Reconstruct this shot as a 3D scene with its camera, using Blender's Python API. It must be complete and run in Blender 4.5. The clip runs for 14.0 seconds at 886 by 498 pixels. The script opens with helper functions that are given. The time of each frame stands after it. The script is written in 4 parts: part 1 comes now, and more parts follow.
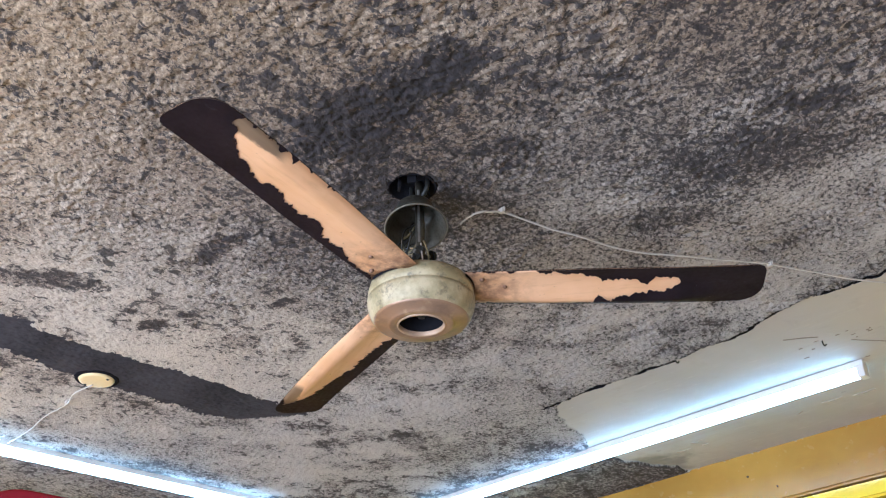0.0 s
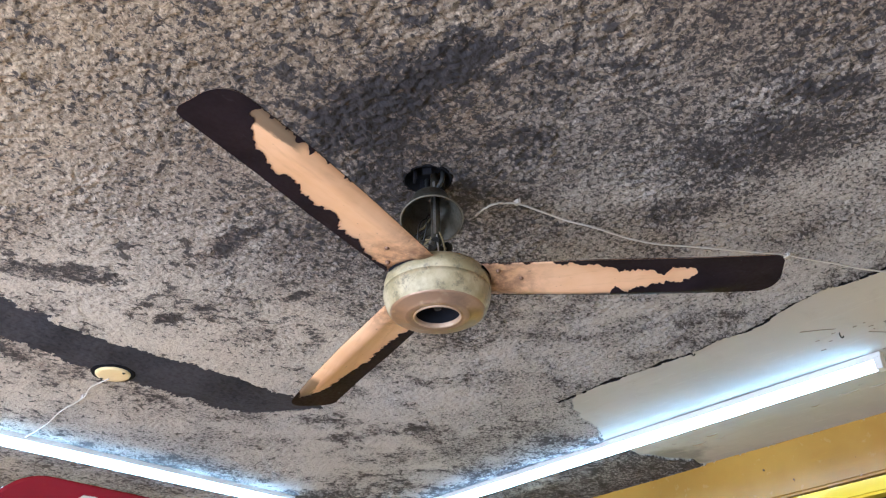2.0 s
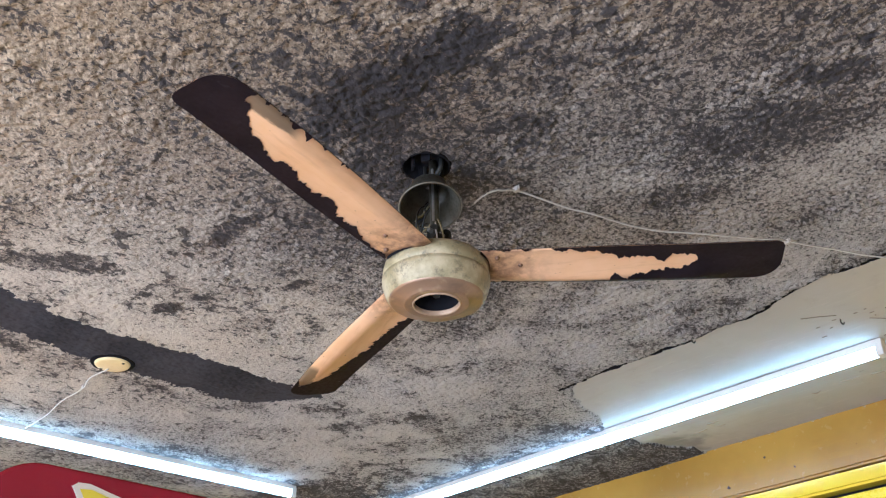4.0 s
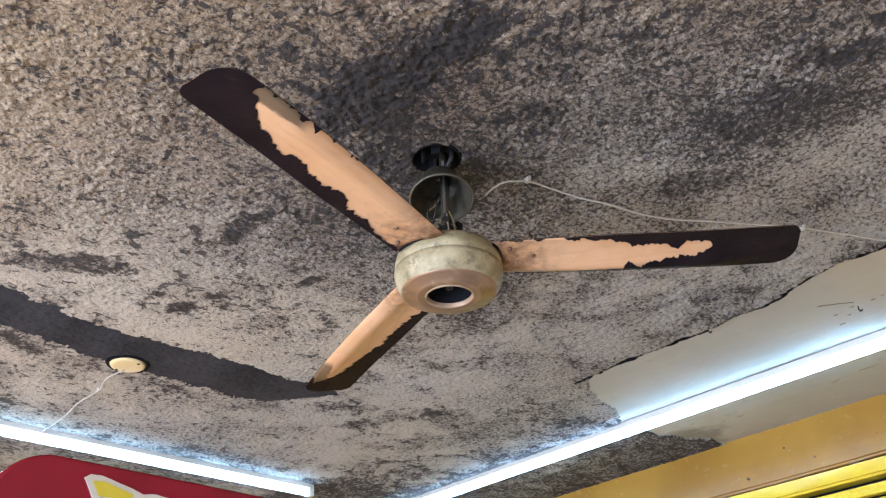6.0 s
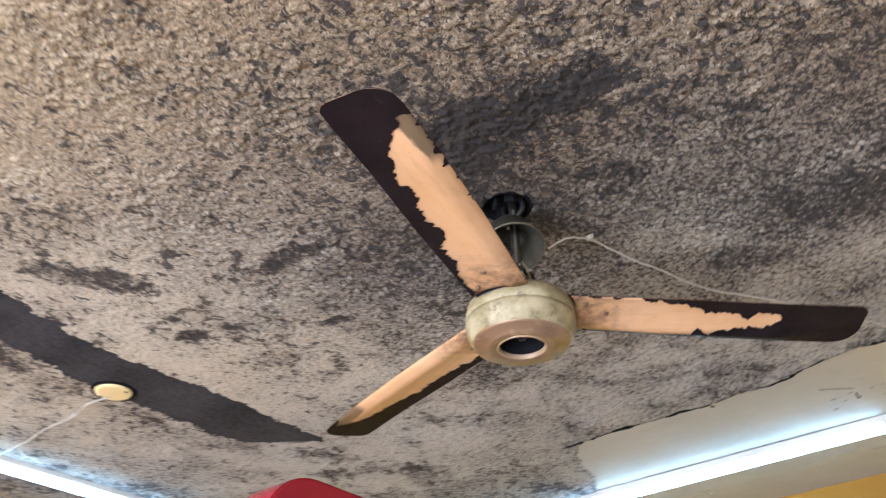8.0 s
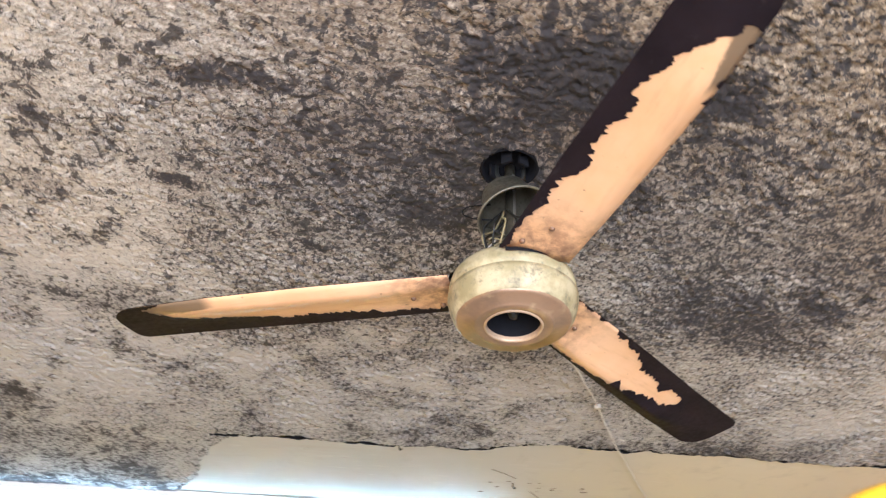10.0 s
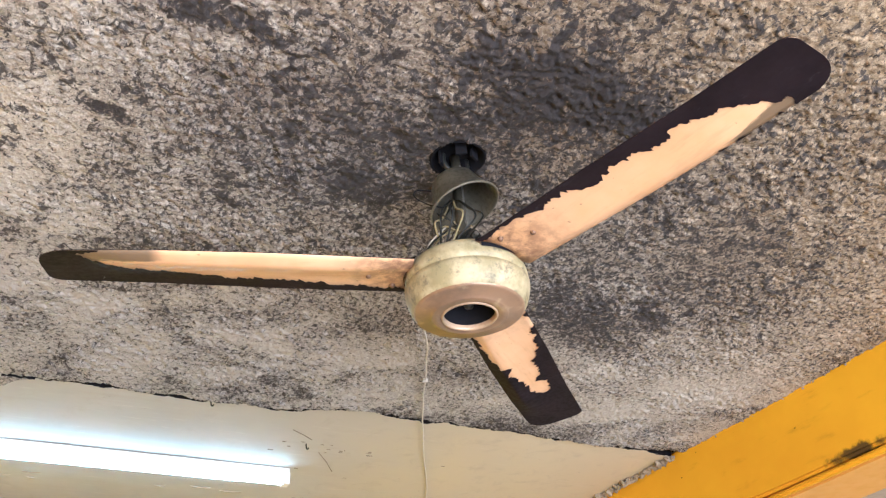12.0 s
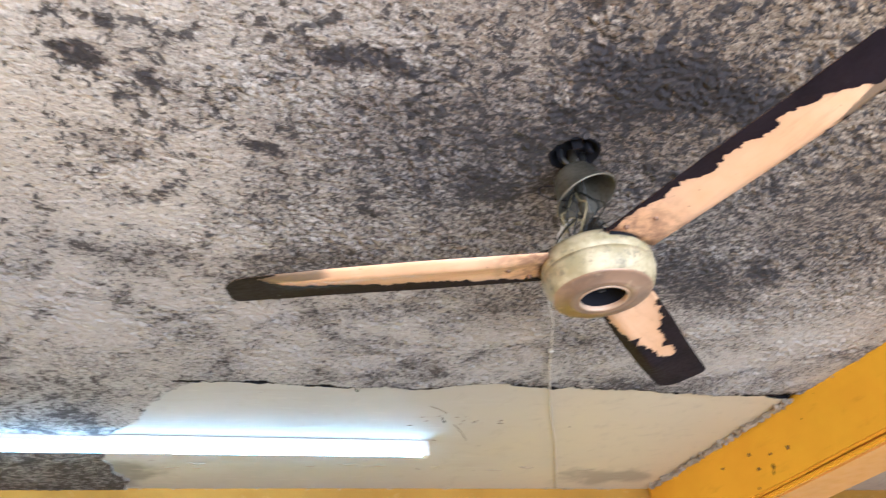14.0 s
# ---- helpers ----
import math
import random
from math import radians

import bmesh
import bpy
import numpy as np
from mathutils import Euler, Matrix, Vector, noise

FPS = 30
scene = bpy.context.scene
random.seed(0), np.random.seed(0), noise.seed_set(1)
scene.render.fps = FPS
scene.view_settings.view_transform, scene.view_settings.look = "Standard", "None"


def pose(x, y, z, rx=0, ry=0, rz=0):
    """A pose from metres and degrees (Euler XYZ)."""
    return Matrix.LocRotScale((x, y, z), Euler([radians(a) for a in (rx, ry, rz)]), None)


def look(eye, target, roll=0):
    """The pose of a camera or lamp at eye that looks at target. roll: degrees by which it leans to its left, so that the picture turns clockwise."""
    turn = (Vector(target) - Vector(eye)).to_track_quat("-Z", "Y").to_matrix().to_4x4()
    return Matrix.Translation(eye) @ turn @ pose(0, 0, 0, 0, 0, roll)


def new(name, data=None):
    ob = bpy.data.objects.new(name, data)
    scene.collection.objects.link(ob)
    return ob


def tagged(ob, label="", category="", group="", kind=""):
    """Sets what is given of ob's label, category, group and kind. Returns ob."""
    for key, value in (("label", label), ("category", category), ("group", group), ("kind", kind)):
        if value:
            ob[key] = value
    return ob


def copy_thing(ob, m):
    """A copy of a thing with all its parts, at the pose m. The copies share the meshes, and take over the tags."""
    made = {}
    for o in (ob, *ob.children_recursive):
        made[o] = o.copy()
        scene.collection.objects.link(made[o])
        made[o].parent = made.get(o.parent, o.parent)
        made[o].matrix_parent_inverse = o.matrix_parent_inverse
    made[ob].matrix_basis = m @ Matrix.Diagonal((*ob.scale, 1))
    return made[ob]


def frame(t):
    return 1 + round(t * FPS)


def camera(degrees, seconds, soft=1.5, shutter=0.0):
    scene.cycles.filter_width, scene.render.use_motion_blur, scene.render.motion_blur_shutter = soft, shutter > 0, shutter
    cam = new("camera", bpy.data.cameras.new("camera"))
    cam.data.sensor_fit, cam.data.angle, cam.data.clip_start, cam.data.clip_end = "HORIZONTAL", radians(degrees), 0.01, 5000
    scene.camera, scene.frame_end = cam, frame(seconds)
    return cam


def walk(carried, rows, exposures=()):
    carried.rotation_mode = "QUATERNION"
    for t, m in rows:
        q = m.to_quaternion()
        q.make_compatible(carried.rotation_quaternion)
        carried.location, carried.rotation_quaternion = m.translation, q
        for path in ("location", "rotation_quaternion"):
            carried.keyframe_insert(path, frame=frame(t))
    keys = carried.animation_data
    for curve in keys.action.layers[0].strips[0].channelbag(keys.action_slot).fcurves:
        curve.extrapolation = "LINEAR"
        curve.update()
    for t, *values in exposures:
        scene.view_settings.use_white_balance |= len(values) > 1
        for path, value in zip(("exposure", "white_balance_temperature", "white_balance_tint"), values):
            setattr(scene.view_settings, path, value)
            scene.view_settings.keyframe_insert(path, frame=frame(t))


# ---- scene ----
cam = camera(49.9, 14.0, soft=1.2, shutter=0.5)
PATH = [
    (0, (1.076, -1.028, 1.666), (-0.129, 0.189, 2.699), -1.7),
    (0.5, (1.072, -1.035, 1.669), (-0.136, 0.175, 2.705), -1.7),
    (1, (1.075, -1.045, 1.669), (-0.137, 0.159, 2.709), -1.6),
    (1.5, (1.068, -1.03, 1.665), (-0.149, 0.175, 2.699), -1.6),
    (2, (1.066, -1.029, 1.66), (-0.159, 0.173, 2.687), -1.5),
    (2.5, (1.065, -1.03, 1.659), (-0.165, 0.175, 2.677), -1.6),
    (3, (1.064, -1.028, 1.659), (-0.168, 0.179, 2.671), -1.7),
    (5.5, (1.058, -1.009, 1.656), (-0.18, 0.194, 2.665), -1.9),
    (6, (1.053, -1.008, 1.652), (-0.201, 0.179, 2.662), -2.4),
    (6.5, (1.024, -1.028, 1.648), (-0.242, 0.14, 2.665), -3.0),
    (7, (0.959, -1.089, 1.648), (-0.296, 0.075, 2.683), -3.2),
    (7.5, (0.885, -1.147, 1.643), (-0.308, 0.052, 2.71), -2.4),
    (7.8, (0.841, -1.173, 1.649), (-0.276, 0.072, 2.745), -1.4),
    (8, (0.801, -1.191, 1.659), (-0.25, 0.099, 2.768), -0.9),
    (8.2, (0.728, -1.182, 1.667), (-0.227, 0.166, 2.795), -0.1),
    (8.4, (0.637, -1.159, 1.667), (-0.22, 0.237, 2.814), 0.6),
    (8.5, (0.585, -1.152, 1.668), (-0.215, 0.273, 2.821), 1.0),
    (8.6, (0.544, -1.143, 1.671), (-0.212, 0.302, 2.829), 1.7),
    (8.8, (0.444, -1.13, 1.672), (-0.199, 0.357, 2.846), 2.6),
    (9, (0.323, -1.126, 1.67), (-0.172, 0.404, 2.859), 2.8),
    (9.2, (0.212, -1.144, 1.661), (-0.157, 0.413, 2.861), 3.0),
    (11.3, (-0.622, -1.106, 1.739), (0.1, 0.386, 2.857), -3.3),
    (11.5, (-0.642, -1.092, 1.734), (0.123, 0.388, 2.841), -3.9),
    (12, (-0.646, -1.068, 1.73), (0.188, 0.393, 2.812), -4.7),
    (12.5, (-0.674, -1.083, 1.728), (0.189, 0.372, 2.795), -5.4),
    (13, (-0.722, -1.114, 1.725), (0.152, 0.346, 2.776), -6.0),
    (13.5, (-0.759, -1.148, 1.724), (0.067, 0.353, 2.757), -6.6),
    (14, (-0.793, -1.183, 1.709), (-0.103, 0.391, 2.731), -7.3),
]
walk(cam, [(t, look(eye, target, roll)) for t, eye, target, roll in PATH],
     [(0, 0.26, 4290, 10), (6.0, 0.13, 4480, 10), (7.5, 0.17, 4560, 10), (9.2, 0.52, 4720, 10), (11.3, 0.70, 4660, 10), (13.0, 0.72, 4660, 10), (14.0, 0.66, 4420, 10)])

# ---- light ----
CEIL = 2.7          # ceiling height
EAST = 1.266        # face of the yellow cross beam
NORTH = 1.88        # face of the yellow wall beam
WEST = -2.45
SOUTH = -3.2
world = bpy.data.worlds.new("world")
scene.world = world
world.use_nodes = True
sky = world.node_tree.nodes.new("ShaderNodeTexSky")
sky.sky_type, sky.sun_disc = "NISHITA", False
sky.sun_elevation, sky.sun_rotation = radians(40), radians(200)
world.node_tree.links.new(sky.outputs[0], world.node_tree.nodes["Background"].inputs[0])
world.node_tree.nodes["Background"].inputs[1].default_value = 0.05


def area_lamp(name, m, sx, sy, power, colour):
    data = bpy.data.lights.new(name, "AREA")
    data.shape, data.size, data.size_y, data.energy, data.color = "RECTANGLE", sx, sy, power, colour
    ob = new(name, data)
    ob.matrix_world = m
    return ob


# daylight through the open shop front in the south wall
area_lamp("daylight_shop_front", look((0.1, SOUTH + 0.04, 1.17), (0.0, 0.0, 1.7)), 3.6, 2.1, 226, (1.0, 0.845, 0.67))
TUBE_GLOW = 12.5


# ---- materials ----
class Graph:
    """A node material and short ways to wire it."""

    def __init__(self, name):
        self.m = bpy.data.materials.new(name)
        self.m.use_nodes = True
        self.t = self.m.node_tree
        self.b = self.t.nodes["Principled BSDF"]

    def put(self, socket, v):
        if isinstance(v, bpy.types.NodeSocket):
            self.t.links.new(v, socket)
        elif isinstance(v, (tuple, list)) and len(v) == 3 and socket.type == "RGBA":
            socket.default_value = (*v, 1)
        else:
            socket.default_value = v

    def math(self, op, a, b=0.0, clamp=False):
        n = self.t.nodes.new("ShaderNodeMath")
        n.operation, n.use_clamp = op, clamp
        self.put(n.inputs[0], a)
        self.put(n.inputs[1], b)
        return n.outputs[0]

    def coord(self, which="Object"):
        return self.t.nodes.new("ShaderNodeTexCoord").outputs[which]

    def axes(self, v):
        n = self.t.nodes.new("ShaderNodeSeparateXYZ")
        self.put(n.inputs[0], v)
        return n.outputs

    def scaled(self, v, s):
        n = self.t.nodes.new("ShaderNodeMapping")
        self.put(n.inputs["Vector"], v)
        n.inputs["Scale"].default_value = s
        return n.outputs[0]

    def noise(self, scale, detail=4.0, rough=0.55, v=None, distortion=0.0):
        n = self.t.nodes.new("ShaderNodeTexNoise")
        self.put(n.inputs["Vector"], v if v is not None else self.coord())
        n.inputs["Scale"].default_value, n.inputs["Detail"].default_value = scale, detail
        n.inputs["Roughness"].default_value, n.inputs["Distortion"].default_value = rough, distortion
        return n.outputs["Fac"]

    def ramp(self, v, lo, hi, a=0.0, b=1.0):
        n = self.t.nodes.new("ShaderNodeMapRange")
        n.interpolation_type = "SMOOTHSTEP"
        for s, x in zip(n.inputs, (v, lo, hi, a, b)):
            self.put(s, x)
        return n.outputs[0]

    def mix(self, f, a, b):
        n = self.t.nodes.new("ShaderNodeMix")
        n.data_type = "RGBA"
        self.put(n.inputs[0], f)
        self.put(n.inputs[6], a)
        self.put(n.inputs[7], b)
        return n.outputs[2]

    def blob(self, p, x, y, rx, ry, wob=None, turn=0.0):
        """1 inside an oval at x, y, falling to 0 past its edge, which wob roughens."""
        c, s = math.cos(turn), math.sin(turn)
        dx, dy = self.math("SUBTRACT", p[0], x), self.math("SUBTRACT", p[1], y)
        u = self.math("DIVIDE", self.math("ADD", self.math("MULTIPLY", dx, c), self.math("MULTIPLY", dy, s)), rx)
        v = self.math("DIVIDE", self.math("SUBTRACT", self.math("MULTIPLY", dy, c), self.math("MULTIPLY", dx, s)), ry)
        d = self.math("SQRT", self.math("ADD", self.math("MULTIPLY", u, u), self.math("MULTIPLY", v, v)))
        if wob is not None:
            d = self.math("ADD", d, wob)
        return self.ramp(d, 1.15, 0.45)

    def finish(self, colour, rough=0.8, bump=None, depth=0.002, strength=0.6, metal=0.0, coat=0.0):
        self.put(self.b.inputs["Base Color"], colour)
        self.put(self.b.inputs["Roughness"], rough)
        self.put(self.b.inputs["Metallic"], metal)
        self.put(self.b.inputs["Coat Weight"], coat)
        if bump is not None:
            n = self.t.nodes.new("ShaderNodeBump")
            n.inputs["Distance"].default_value, n.inputs["Strength"].default_value = depth, strength
            self.put(n.inputs["Height"], bump)
            self.t.links.new(n.outputs[0], self.b.inputs["Normal"])
        return self.m


def plain(name, colour, rough=0.6, vary=0.25, scale=30.0, metal=0.0, bump=0.0005, coat=0.0, shine=0.5):
    """Paint, plastic or metal with two scales of wear."""
    g = Graph(name)
    g.b.inputs["Specular IOR Level"].default_value = shine
    big, fine = g.noise(scale * 0.2, 3), g.noise(scale * 3, 5)
    f = g.math("ADD", g.ramp(big, 0.35, 0.7, 0, 0.6), g.ramp(fine, 0.45, 0.75, 0, 0.4))
    col = g.mix(g.math("MULTIPLY", f, vary, True), colour, tuple(c * 0.35 for c in colour))
    return g.finish(col, g.ramp(fine, 0.3, 0.7, max(rough - 0.08, 0.03), min(rough + 0.1, 1)), fine, bump, 0.5, metal, coat)


def sooty_plaster():
    g = Graph("sooty_plaster")
    v = g.coord()
    p = g.axes(v)
    broad, mid = g.noise(1.7, 4, 0.6), g.noise(6.5, 5, 0.62, distortion=0.4)
    lumps, speck, grain = g.noise(24.0, 5, 0.68, distortion=0.5), g.noise(95.0, 4, 0.7, distortion=0.3), g.noise(210.0, 3, 0.7)
    wob = g.math("ADD", g.math("MULTIPLY", g.math("SUBTRACT", mid, 0.5), 2.0), g.math("MULTIPLY", g.math("SUBTRACT", lumps, 0.5), 1.6))
    # soot marks and painted brightness corrections: x, y, two radii, turn, amount
    # sooty films; the widest also dim plaster that the daylight lamp overlights
    films_and_dimming = [(0.12, -0.12, 0.70, 0.55, 0.3, 0.17), (0.60, 0.24, 0.55, 0.36, 0.35, 0.13), (0.48, 0.38, 0.22, 0.10, 0.5, 0.20), (-0.22, 0.02, 0.26, 0.26, 0.4, 0.20),
             (-0.40, 0.42, 0.40, 0.07, 0.05, 0.16), (0.30, -0.09, 0.10, 0.06, 0.3, 0.10), (0.20, -0.60, 0.95, 0.42, 0.25, 0.09), (0.75, -0.12, 0.50, 0.42, 0.0, 0.12), (-1.24, 0.05, 0.10, 0.62, 0.0, 0.24)]
    stains = [(0.08, -0.21, 0.26, 0.12, 0.15, 0.34), (0.09, -0.215, 0.16, 0.065, 0.15, 0.26), (0.27, -0.195, 0.10, 0.035, 0.25, 0.26), (0.0, -0.02, 0.17, 0.17, 0.0, 0.22), (0.19, 0.01, 0.08, 0.03, 0.7, 0.30),
              (0.26, 0.44, 0.13, 0.05, 0.6, 0.22), (0.65, 0.32, 0.08, 0.035, 0.7, 0.30), (-0.12, 0.11, 0.07, 0.05, 0.3, 0.30)]
    scabs = [(-0.46, -0.16, 0.15, 0.034, 0.12, 0.50), (-0.79, -0.37, 0.12, 0.040, 1.05, 0.50), (-0.835, -0.08, 0.06, 0.04, 0.5, 0.65), (-0.745, -0.06, 0.035, 0.03, 0.0, 0.50),
             (-0.535, 0.08, 0.045, 0.016, 0.2, 0.55), (-0.315, 0.23, 0.03, 0.02, 0.3, 0.50), (-0.78, 0.12, 0.09, 0.05, 0.4, 0.28)]
    # paler plaster; the north and west ovals also paint in the tubes' glow
    clean_and_lit = [(-1.0, 0.25, 0.42, 0.70, 0.0, -0.19), (-1.45, 0.30, 0.35, 1.1, 0.0, -0.08), (0.45, 0.72, 0.75, 0.30, 0.1, -0.14), (0.20, 0.29, 0.12, 0.06, 0.6, -0.16),
             (0.95, 0.62, 0.35, 0.34, 0.0, -0.16), (-0.70, 1.05, 1.15, 0.50, 0.0, -0.27), (-1.45, 0.45, 0.40, 1.0, 0.0, -0.10), (-0.72, 0.0, 0.36, 0.50, 0.0, -0.07)]
    soot = g.math("ADD", 0.44, g.math("ADD", g.math("MULTIPLY", g.math("SUBTRACT", broad, 0.5), 0.55), g.math("MULTIPLY", g.math("SUBTRACT", mid, 0.5), 0.85)))
    torn = g.math("MULTIPLY", wob, 1.7)
    for marks, edge in ((films_and_dimming, wob), (stains, wob), (scabs, torn), (clean_and_lit, wob)):
        for x, y, rx, ry, turn, much in marks:
            soot = g.math("ADD", soot, g.math("MULTIPLY", g.blob(p, x, y, rx, ry, edge, turn), much))
    # a darker fringe along the crack at the edge of the pale patch
    fringe = g.math("MULTIPLY", g.ramp(g.math("ADD", p[1], g.math("MULTIPLY", wob, 0.05)), 0.86, 1.0), g.ramp(p[0], 0.95, 0.4))
    soot = g.math("ADD", soot, g.math("MULTIPLY", fringe, 0.16))
    pale = g.mix(g.ramp(g.noise(3.1, 4), 0.45, 0.7), (0.53, 0.49, 0.43), (0.49, 0.44, 0.375))
    pale = g.mix(g.ramp(p[0], -0.3, -0.8), pale, (0.60, 0.545, 0.46))
    # warm daylight tint painted into the plaster toward the shop front and the cross beam
    daylight_tint = g.ramp(g.math("ADD", g.math("SUBTRACT", g.math("MULTIPLY", p[0], 0.5), p[1]), g.math("MULTIPLY", wob, 0.12)), -0.25, 0.75)
    pale = g.mix(daylight_tint, pale, (0.58, 0.455, 0.295))
    brown = g.mix(g.ramp(broad, 0.38, 0.62), (0.145, 0.128, 0.118), (0.170, 0.140, 0.118))
    # cool tube light painted as a grey tint toward the north
    tube_tint = g.ramp(g.math("ADD", g.math("SUBTRACT", p[1], g.math("MULTIPLY", p[0], 0.3)), g.math("MULTIPLY", wob, 0.08)), 0.3, 0.9)
    pale = g.mix(tube_tint, pale, (0.47, 0.452, 0.435))
    brown = g.mix(tube_tint, brown, (0.135, 0.127, 0.127))
    brown = g.mix(daylight_tint, brown, (0.190, 0.140, 0.088))
    fine = g.math("ADD", g.math("MULTIPLY", g.math("SUBTRACT", speck, 0.5), 1.5), g.math("MULTIPLY", g.math("SUBTRACT", grain, 0.5), 1.5))
    col = g.mix(g.ramp(g.math("ADD", soot, fine), -0.05, 0.95), pale, brown)
    peel = g.ramp(p[0], -0.30, -0.75, 0.0, 0.058)
    gritty = g.ramp(g.math("ADD", p[1], g.math("MULTIPLY", wob, 0.1)), -0.25, 0.45, -0.025, 0.045)
    # crisp black flecks that crowd together where the soot is thick
    for scale, detail, base, gain, seed in ((15.0, 8, 0.715, 0.18, 0.7), (44.0, 6, 0.685, 0.22, 0.6), (105.0, 4, 0.665, 0.22, 0.35)):
        n = g.noise(scale, detail, 0.68, g.scaled(v, (1.1, 0.92, 1)), seed)
        n = g.math("ADD", n, peel if scale < 60 else gritty)
        over = g.math("SUBTRACT", n, g.math("SUBTRACT", base, g.math("MULTIPLY", soot, gain)))
        col = g.mix(g.ramp(over, 0.0, 0.045, 0, 0.86), col, (0.036, 0.031, 0.032))
    relief = g.math("ADD", g.math("MULTIPLY", grain, 0.7), speck)
    return g.finish(col, 0.95, relief, 0.0055, 0.8)


def smooth_plaster():
    g = Graph("patched_plaster")
    p = g.axes(g.coord())
    broad, fine = g.noise(2.2, 4), g.noise(30, 6, 0.65)
    streak = g.noise(5.0, 5, 0.6, g.scaled(g.coord(), (0.6, 4, 1)))
    col = g.mix(g.ramp(broad, 0.3, 0.75), (0.48, 0.46, 0.42), (0.40, 0.385, 0.35))
    col = g.mix(g.ramp(streak, 0.52, 0.75, 0, 0.35), col, (0.40, 0.35, 0.30))
    # cream toward the cross beam: its yellow bounce light painted into the plaster
    beam_bounce = g.ramp(g.math("ADD", p[0], g.math("MULTIPLY", g.math("SUBTRACT", broad, 0.5), 1.2)), 0.0, 0.9, 0, 0.75)
    col = g.mix(beam_bounce, col, (0.66, 0.585, 0.42))
    wob = g.math("MULTIPLY", g.math("SUBTRACT", g.noise(9, 5), 0.5), 2.0)
    damp = g.blob(p, -0.72, 1.74, 0.20, 0.15, wob)
    damp = g.math("MAXIMUM", damp, g.math("MULTIPLY", g.blob(p, 1.0, 1.74, 0.2, 0.09, wob), 0.7))
    col = g.mix(g.math("MULTIPLY", damp, 0.65), col, (0.10, 0.10, 0.10))
    col = g.mix(g.ramp(g.noise(13, 6, 0.7, distortion=0.6), 0.50, 0.72, 0, 0.30), col, (0.36, 0.325, 0.27))
    scrub = g.noise(9, 6, 0.7, g.scaled(g.coord(), (1.0, 7.0, 1)))
    col = g.mix(g.ramp(scrub, 0.56, 0.72, 0, 0.25), col, (0.66, 0.62, 0.54))
    chip = g.ramp(g.noise(17, 4, 0.7), 0.675, 0.72, 0, 0.45)
    col = g.mix(chip, col, (0.24, 0.20, 0.17))
    return g.finish(col, 0.8, fine, 0.002, 0.35)


def yellow_enamel(name, light, dark, gloss=0.09, shine=0.5):
    g = Graph(name)
    g.b.inputs["Specular IOR Level"].default_value = shine
    p = g.axes(g.coord())
    broad, fine = g.noise(3.0, 4), g.noise(26, 5, 0.6)
    col = g.mix(g.ramp(broad, 0.3, 0.7), light, dark)
    drip = g.noise(4, 5, 0.65, g.scaled(g.coord(), (1.4, 1.4, 6)))
    col = g.mix(g.ramp(drip, 0.56, 0.8, 0, 0.5), col, (0.42, 0.22, 0.02))
    chip = g.ramp(g.noise(21, 2, 0.5), 0.755, 0.765)
    col = g.mix(g.math("MULTIPLY", chip, 0.85), col, (0.05, 0.03, 0.02))
    # one scraped black patch low on the cross beam
    yz = (p[1], p[2])
    scrape = g.blob(yz, 0.385, 2.487, 0.085, 0.016, g.math("MULTIPLY", g.math("SUBTRACT", fine, 0.5), 2.4))
    col = g.mix(g.math("MULTIPLY", scrape, g.ramp(p[0], EAST - 0.05, EAST - 0.03, 0, 0.92)), col, (0.05, 0.035, 0.02))
    return g.finish(col, g.ramp(fine, 0.3, 0.7, gloss, gloss + 0.08), g.math("ADD", broad, g.math("MULTIPLY", fine, 0.15)), 0.004, 0.35)


def primer():
    g = Graph("peach_primer")
    v = g.coord()
    p = g.axes(v)
    r = g.math("SQRT", g.math("ADD", g.math("MULTIPLY", p[0], p[0]), g.math("MULTIPLY", p[1], p[1])))
    broad, streak = g.noise(9, 4), g.noise(14, 6, 0.65, g.scaled(v, (0.8, 5, 5)))
    col = g.mix(g.ramp(broad, 0.35, 0.7), (0.74, 0.47, 0.265), (0.67, 0.40, 0.20))
    col = g.mix(g.ramp(streak, 0.5, 0.75, 0, 0.4), col, (0.45, 0.26, 0.14))
    # brown grime on edge B near the tip, with the fold's shade painted in
    rim = g.math("ADD", g.math("SUBTRACT", p[1], 0.1395), g.math("MULTIPLY", p[0], 0.11))
    rim = g.math("ADD", rim, g.math("MULTIPLY", g.math("SUBTRACT", g.noise(30, 5, 0.7, g.scaled(v, (0.5, 2, 1))), 0.5), 0.03))
    rim = g.math("MULTIPLY", g.ramp(rim, -0.008, -0.003), g.ramp(p[0], 0.43, 0.46))
    col = g.mix(g.math("MULTIPLY", rim, 0.85), col, (0.10, 0.075, 0.045))
    grime = g.math("MULTIPLY", g.ramp(r, 0.24, 0.09), g.ramp(g.noise(40, 6, 0.7), 0.34, 0.62))
    col = g.mix(g.math("MULTIPLY", grime, 0.85), col, (0.16, 0.08, 0.05))
    spot = g.ramp(g.noise(75, 2), 0.71, 0.75, 0, 0.6)
    col = g.mix(spot, col, (0.22, 0.12, 0.08))
    return g.finish(col, g.ramp(streak, 0.3, 0.7, 0.40, 0.58), streak, 0.0006, 0.4)


